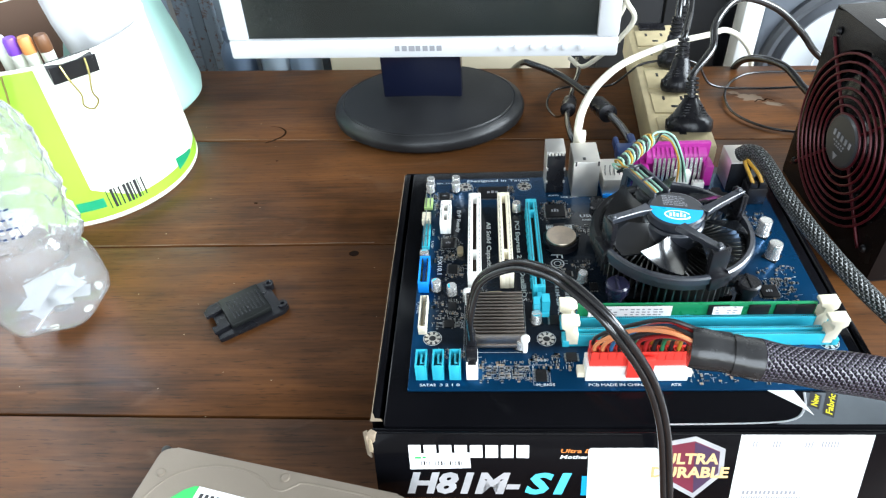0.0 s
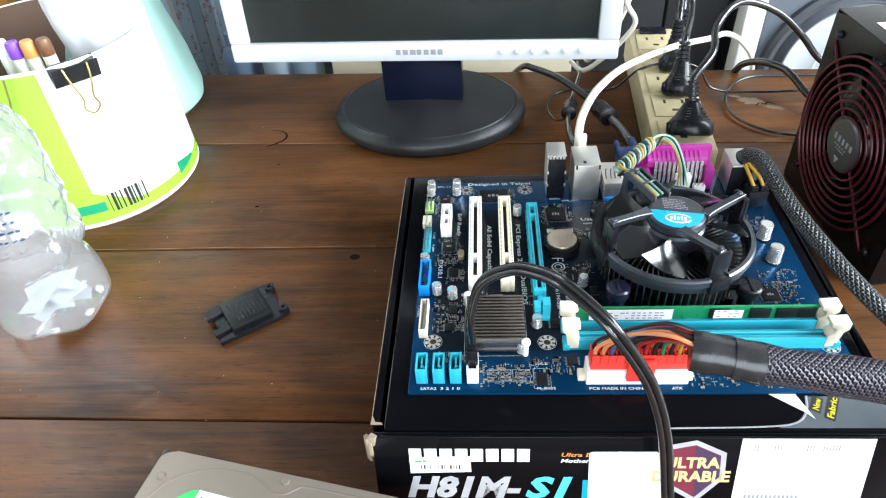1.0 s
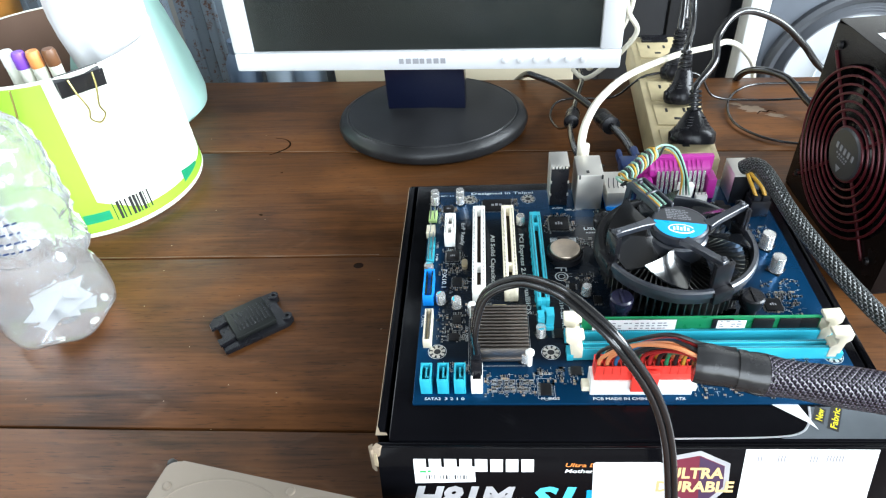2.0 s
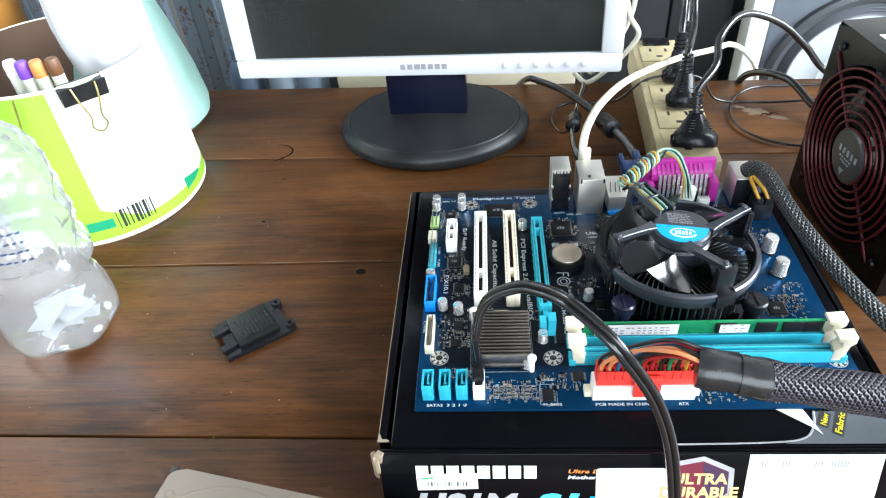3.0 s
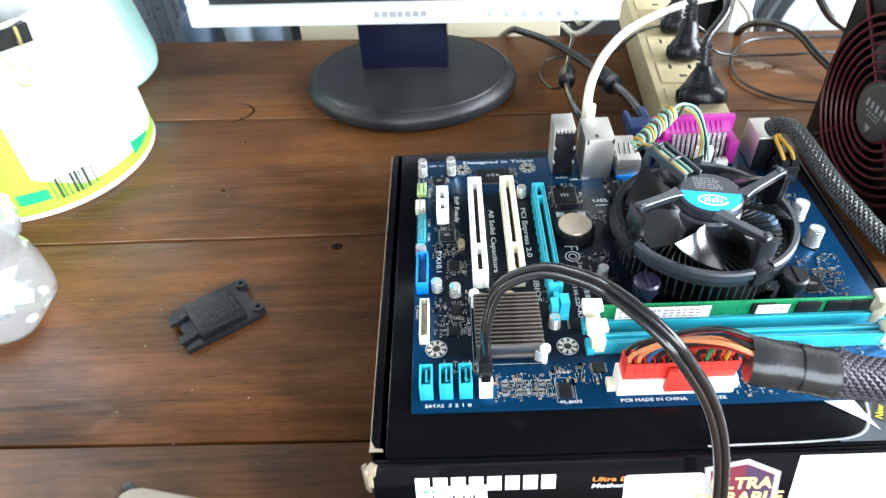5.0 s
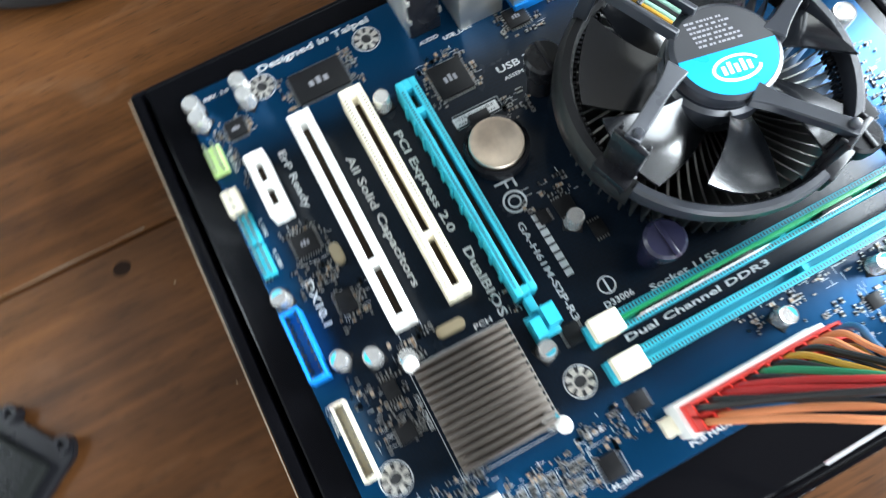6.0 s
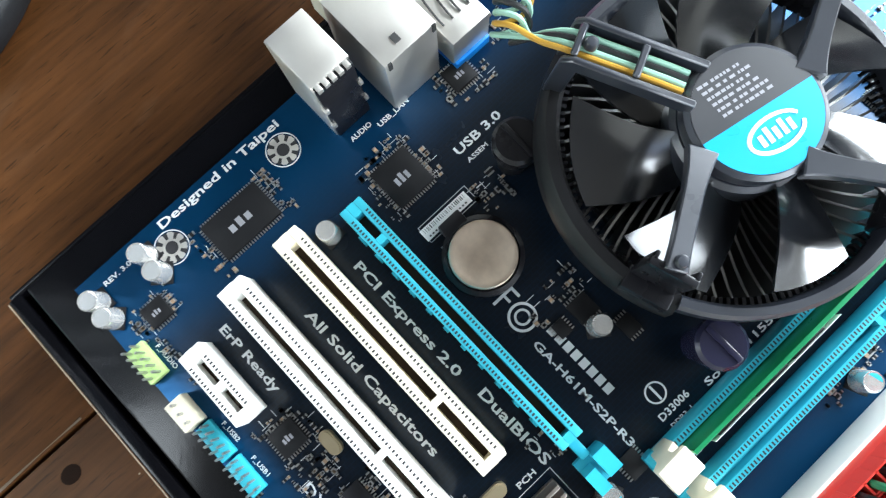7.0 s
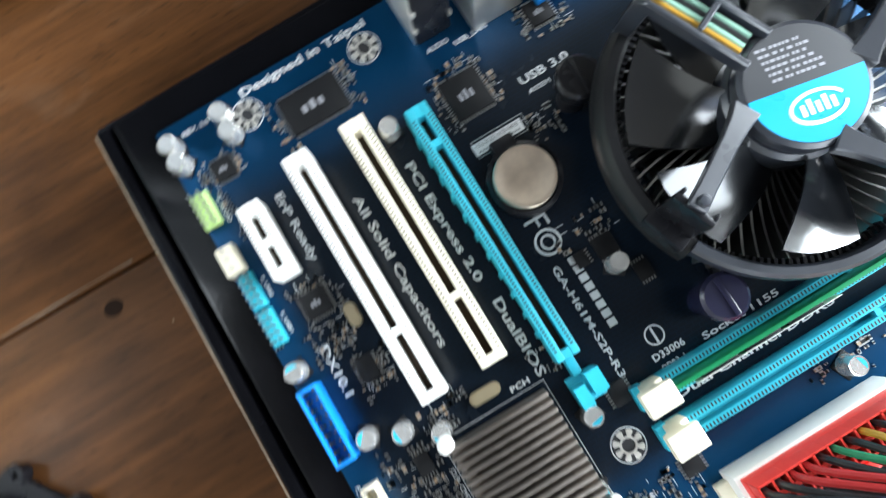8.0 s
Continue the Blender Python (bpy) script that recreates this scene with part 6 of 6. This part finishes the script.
for v in bm.verts:
    a, z = math.atan2(v.co.y, v.co.x), v.co.z
    if z < 0.012:
        v.co.z += 0.0022 * (1 + math.cos(5 * a)) * min(1, math.hypot(v.co.x, v.co.y) / 0.03)
    # dents pressed into the thin wall above the foot
    k = min(1, max(0, (z - 0.03) / 0.03)) * min(1, max(0, (0.19 - z) / 0.03))
    p = v.co * 55
    d = noise.noise(p) * 0.9 + abs(noise.noise(p * 2.3)) * 0.7 - 0.35
    v.co.x *= 1 + 0.17 * k * d
    v.co.y *= 1 + 0.17 * k * d
body = part("body", bm, PET, bot)
sol = body.modifiers.new("wall", "SOLIDIFY")
sol.thickness, sol.offset = 0.0007, -1
body.visible_shadow = False
bm = B()
lathe(bm, [(15, 192), (15.4, 206), (14, 209), (0, 209)], 28)
part("cap", bm, LABEL, bot)
bm = B()
for r in range(4):
    for k in range(7):
        a = math.radians(-82 + 6.0 * k)
        lab_z = 118 - 7 * r - 0.9 * k
        w = rg.uniform(2.0, 3.6)
        M = Matrix.Rotation(a, 4, "Z") @ Matrix.Translation(mmv(41.2, 0, lab_z)) @ Matrix.Rotation(math.pi / 2, 4, "Z") @ Matrix.Rotation(math.pi / 2, 4, "X")
        prism(bm, [(0, 0), (w, 0), (w, 1.2), (0, 1.2)], 0, 0.1, m=M)
tagged(part("fine_print", bm, NAVY, bot, "faded navy print"), kind="stuff")
for i in range(6):
    sc = thing("paper_scrap", "small white torn paper scrap in the bottle", "paper", (-309 + rg.uniform(-7, 7), -47 + rg.uniform(-7, 7), 8 + 3.4 * i), 47 * i + rg.uniform(0, 40), group="scraps in the bottle")
    bm = B()
    w, h = rg.uniform(14, 22), rg.uniform(6, 11)
    lift, tilt = rg.uniform(2, 7), rg.uniform(-3, 3)
    cols = []
    for u, z in ((-1, tilt), (rg.uniform(-0.3, 0.3), lift), (1, -tilt)):
        cols.append([bm.verts.new(mmv(w * u + rg.uniform(-3, 3), h * v + rg.uniform(-3, 3), z + 1.5 * v * tilt / 3)) for v in (-1, 1)])
    for p, q in zip(cols, cols[1:]):
        bm.faces.new((p[0], q[0], q[1], p[1]))
    bmesh.ops.solidify(bm, geom=bm.faces[:], thickness=0.0003)
    part("sheet", bm, PAPER, sc)
for i in range(3):
    a = i * 0.9 - 1.2
    bm = B()
    lathe(bm, [(0, 0), (2.0, 0.4), (2.7, 1.7), (2.0, 3.1), (0, 3.5)], 14, squash=(1.4, 1))
    tagged(part("pale_bead", bm, surf("pale_bead_plastic", (0.38, 0.37, 0.31), 0.4), at=(-309 + 29 * math.cos(a), -47 + 29 * math.sin(a), 4), turn=i * 60), "pale rounded bead in the bottle", "bead", "beads in the bottle")

# ---- black plastic bracket ----
br = thing("plastic_bracket", "black plastic clip-on cover lying on the table", "bracket", (-162.5, -54.8, 0), 36)
br.scale = (1.08, 1.07, 0.86)
bm = B()
prism(bm, [(-25, -17.5), (19, -18.5), (24, -15), (23, -10.5), (19.5, -10.5), (19.5, 10), (23.5, 10.5), (23.5, 15.5), (19, 18), (-21, 18), (-25, 14.5), (-25, 10), (-21.5, 9), (-21.5, -9), (-25, -10)], 0.4, 4.6)
bmesh.ops.bevel(bm, geom=bm.edges[:], offset=0.0006, segments=2, affect="EDGES")
part("frame", bm, BLACK, br)
bm = B()
box(bm, (-15, -13.5, 4.2), (13, 14.5, 9.6), 1.2)
part("raised_panel", bm, surf("dusty_matt_black", (0.006, 0.007, 0.0065), 0.45, 0, 0.3, 60, 0.2, 500, dust=0.002, spec=0.25), br)
for y in (-12.5, 12):
    bm = B()
    prism(bm, [(-26, -3), (-15, -1.6), (-15, 1.6), (-26, 3)], 4.4, 7.2, m=Matrix.Translation(mmv(0, y * 0.7, 0)))
    part("clip_arm", bm, BLACK, br)
    bm = B()
    lathe(bm, [(1.4, 0), (3.4, 0), (3.4, 6.6), (1.4, 6.6), (1.4, 0)], 16, (20.5, y, 0.3))
    part("eyelet", bm, BLACK, br)
bm = B()
for i in range(9):
    y = -9
    while y < 9:
        w = 1.2 + 1.3 * ((i * 7 + int(y * 3)) % 3)
        box(bm, (-11 + 2.6 * i, y, 9.6), (-9.9 + 2.6 * i, min(9.5, y + w), 9.78))
        y += w + 0.7
tagged(part("embossed_print", bm, BLACK, br), kind="stuff")

# ---- hard disk drive at the near edge ----
hd = thing("hard_disk_drive", "silver hard disk drive with a green and white label", "hard disk", (-171.2, -182.1, 0), -12)
bm = B()
pts = []
for cx, cy, a0 in ((9, -9, 90), (9, -138, 180), (138, -138, 270), (138, -9, 0)):
    for k in range(7):
        a = math.radians(a0 + 15 * k)
        pts.append((cx + 9 * math.cos(a), cy + 9 * math.sin(a)))
pts = [(x, y * 0.69) for x, y in pts]
prism(bm, pts, 0, 22)
part("casting", bm, DARKMETAL, hd)
bm = B()
prism(bm, pts, 22.1, 26)
bmesh.ops.bevel(bm, geom=[e for e in bm.edges if all(v.co.z > 0.025 for v in e.verts)], offset=0.0012, segments=3, affect="EDGES")
lid = part("lid", bm, HDDTOP, hd, "satin silver lid")
bm = B()
tube(bm, [(5, -45, 26), (7, -31, 26), (14, -17.5, 26), (26.5, -9, 26), (41, -5, 26), (55, -5, 26), (66, -8, 26), (71.5, -11.4, 26), (78.5, -11.2, 26), (83.5, -7.4, 26), (88, -5, 26), (107, -4.6, 26), (125, -4.8, 26), (136, -9, 26)], 0.7, 8, flat=0.45)
part("pressed_ridge", bm, HDDTOP, lid)
bm = B()
lathe(bm, [(0, 0.9), (1.6, 0.9), (2.4, 0.6), (2.6, 0)], 16)
sm = mesh_of("screw", bm, HDDTOP)
for x, y in ((8, -16), (76.5, -4.2), (138, -12)):
    part("screw", sm, None, hd, at=(x, y, 26))
bm = B()
prism(bm, [(17, -34), (21.5, -28), (26, -22.5), (30.7, -19.4), (33, -19), (31, -90), (12, -90)], 26.05, 26.25)
part("label_edge", bm, GREENLABEL, hd, "green label edge")
bm = B()
prism(bm, [(33.4, -19), (112, -21), (112, -90), (32, -90)], 26.05, 26.3)
part("label", bm, LABEL, hd, "white label")
bm = B()
for k in range(5):
    box(bm, (36 + 3.2 * k, -25.5, 26.32), (38 + 3.2 * k, -22.5, 26.4))
tagged(part("fine_print", bm, INK, hd), kind="stuff")
bm = B()
lathe(bm, [(0, 0), (3, 0), (3.2, 3), (2.2, 5.5), (0, 6.2)], 14)
tagged(part("small_screw", bm, DARKMETAL, at=(-181, -172, 0)), "small dark screw standing on the table", "screw")

# ---- old marks burnt and worn into the table ----
SCORCH = surf("burnt_wood", (0.014, 0.006, 0.003), 0.8, 0, 0.3, 60, 0.2, spec=0.03)
bm = B()
tube(bm, [(-207, 206, 0), (-196, 203, 0), (-189, 195, 0), (-190, 186, 0), (-199, 178, 0), (-206, 174, 0)], 1.3, 8, flat=0.12, taper=lambda t: 0.35 + 0.65 * math.sin(math.pi * t))
part("scorch_mark", bm, SCORCH, bench, at=(0, 0, 750.02))
for x, y, r in ((-190, 76, 1.3), (-186, 142, 0.9)):
    bm = B()
    lathe(bm, [(0, 0.16), (r * 0.7, 0.12), (r, 0)], 12, squash=(1.5, 0.8))
    part("scorch_mark", bm, SCORCH, bench, at=(x, y, 750), turn=x)
bm = B()
rgm = random.Random(11)
for _ in range(45):
    x, y = rgm.uniform(-420, -60), rgm.uniform(-300, 300)
    lathe(bm, [(0, 0.2), (0.25, 0.15), (0.36, 0)], 6, (x, y, 0), squash=(rgm.uniform(0.6, 1.6), 1))
tagged(part("dust_speck", bm, KRAFT, bench, at=(0, 0, 750)), kind="stuff")

# pale worn arrises along two of the joints
WORN = surf("pale_worn_wood", (0.17, 0.12, 0.082), 0.6, 0, 0.5, 25, 0.2)
for y0, k, xa, xb in ((170, -0.0425, -420, 120), (17.5, -0.008, -420, -70)):
    bm = B()
    tube(bm, [(x, y0 + k * x + 1.6 + 0.4 * math.sin(x * 0.05), 0) for x in range(xa, xb, 18)], 0.7, 6, steps=2, flat=0.25, taper=lambda t: 0.25 + 0.75 * math.sin(23 * t) ** 2)
    part("worn_arris", bm, WORN, bench, "pale worn plank edge", at=(0, 0, 750))

# varnish flaked off beside the power strip
rgw = random.Random(21)
for x, y, rx, ry in ((281, 236, 17, 9), (300, 222, 12, 5), (268, 247, 8, 4)):
    bm = B()
    pts = []
    for k in range(26):
        a = 2 * math.pi * k / 26
        q = 0.72 + 0.5 * noise.noise(Vector((2.2 * math.cos(a), 2.2 * math.sin(a), x * 0.31))) + rgw.uniform(-0.07, 0.07)
        pts.append((rx * q * math.cos(a), ry * q * math.sin(a)))
    prism(bm, pts, 0.0, 0.1)
    part("flaked_patch", bm, WORN, bench, "pale patch of flaked varnish", at=(x, y, 750.0), turn=-20)
bm = B()
tube(bm, [(283, 226, 0), (288, 231, 0), (293, 229, 0), (297, 232, 0), (303, 228, 0)], 1.1, 8, flat=0.15, taper=lambda t: 0.4 + 0.6 * math.sin(math.pi * t))
part("scorch_mark", bm, SCORCH, bench, at=(0, 0, 750.12))
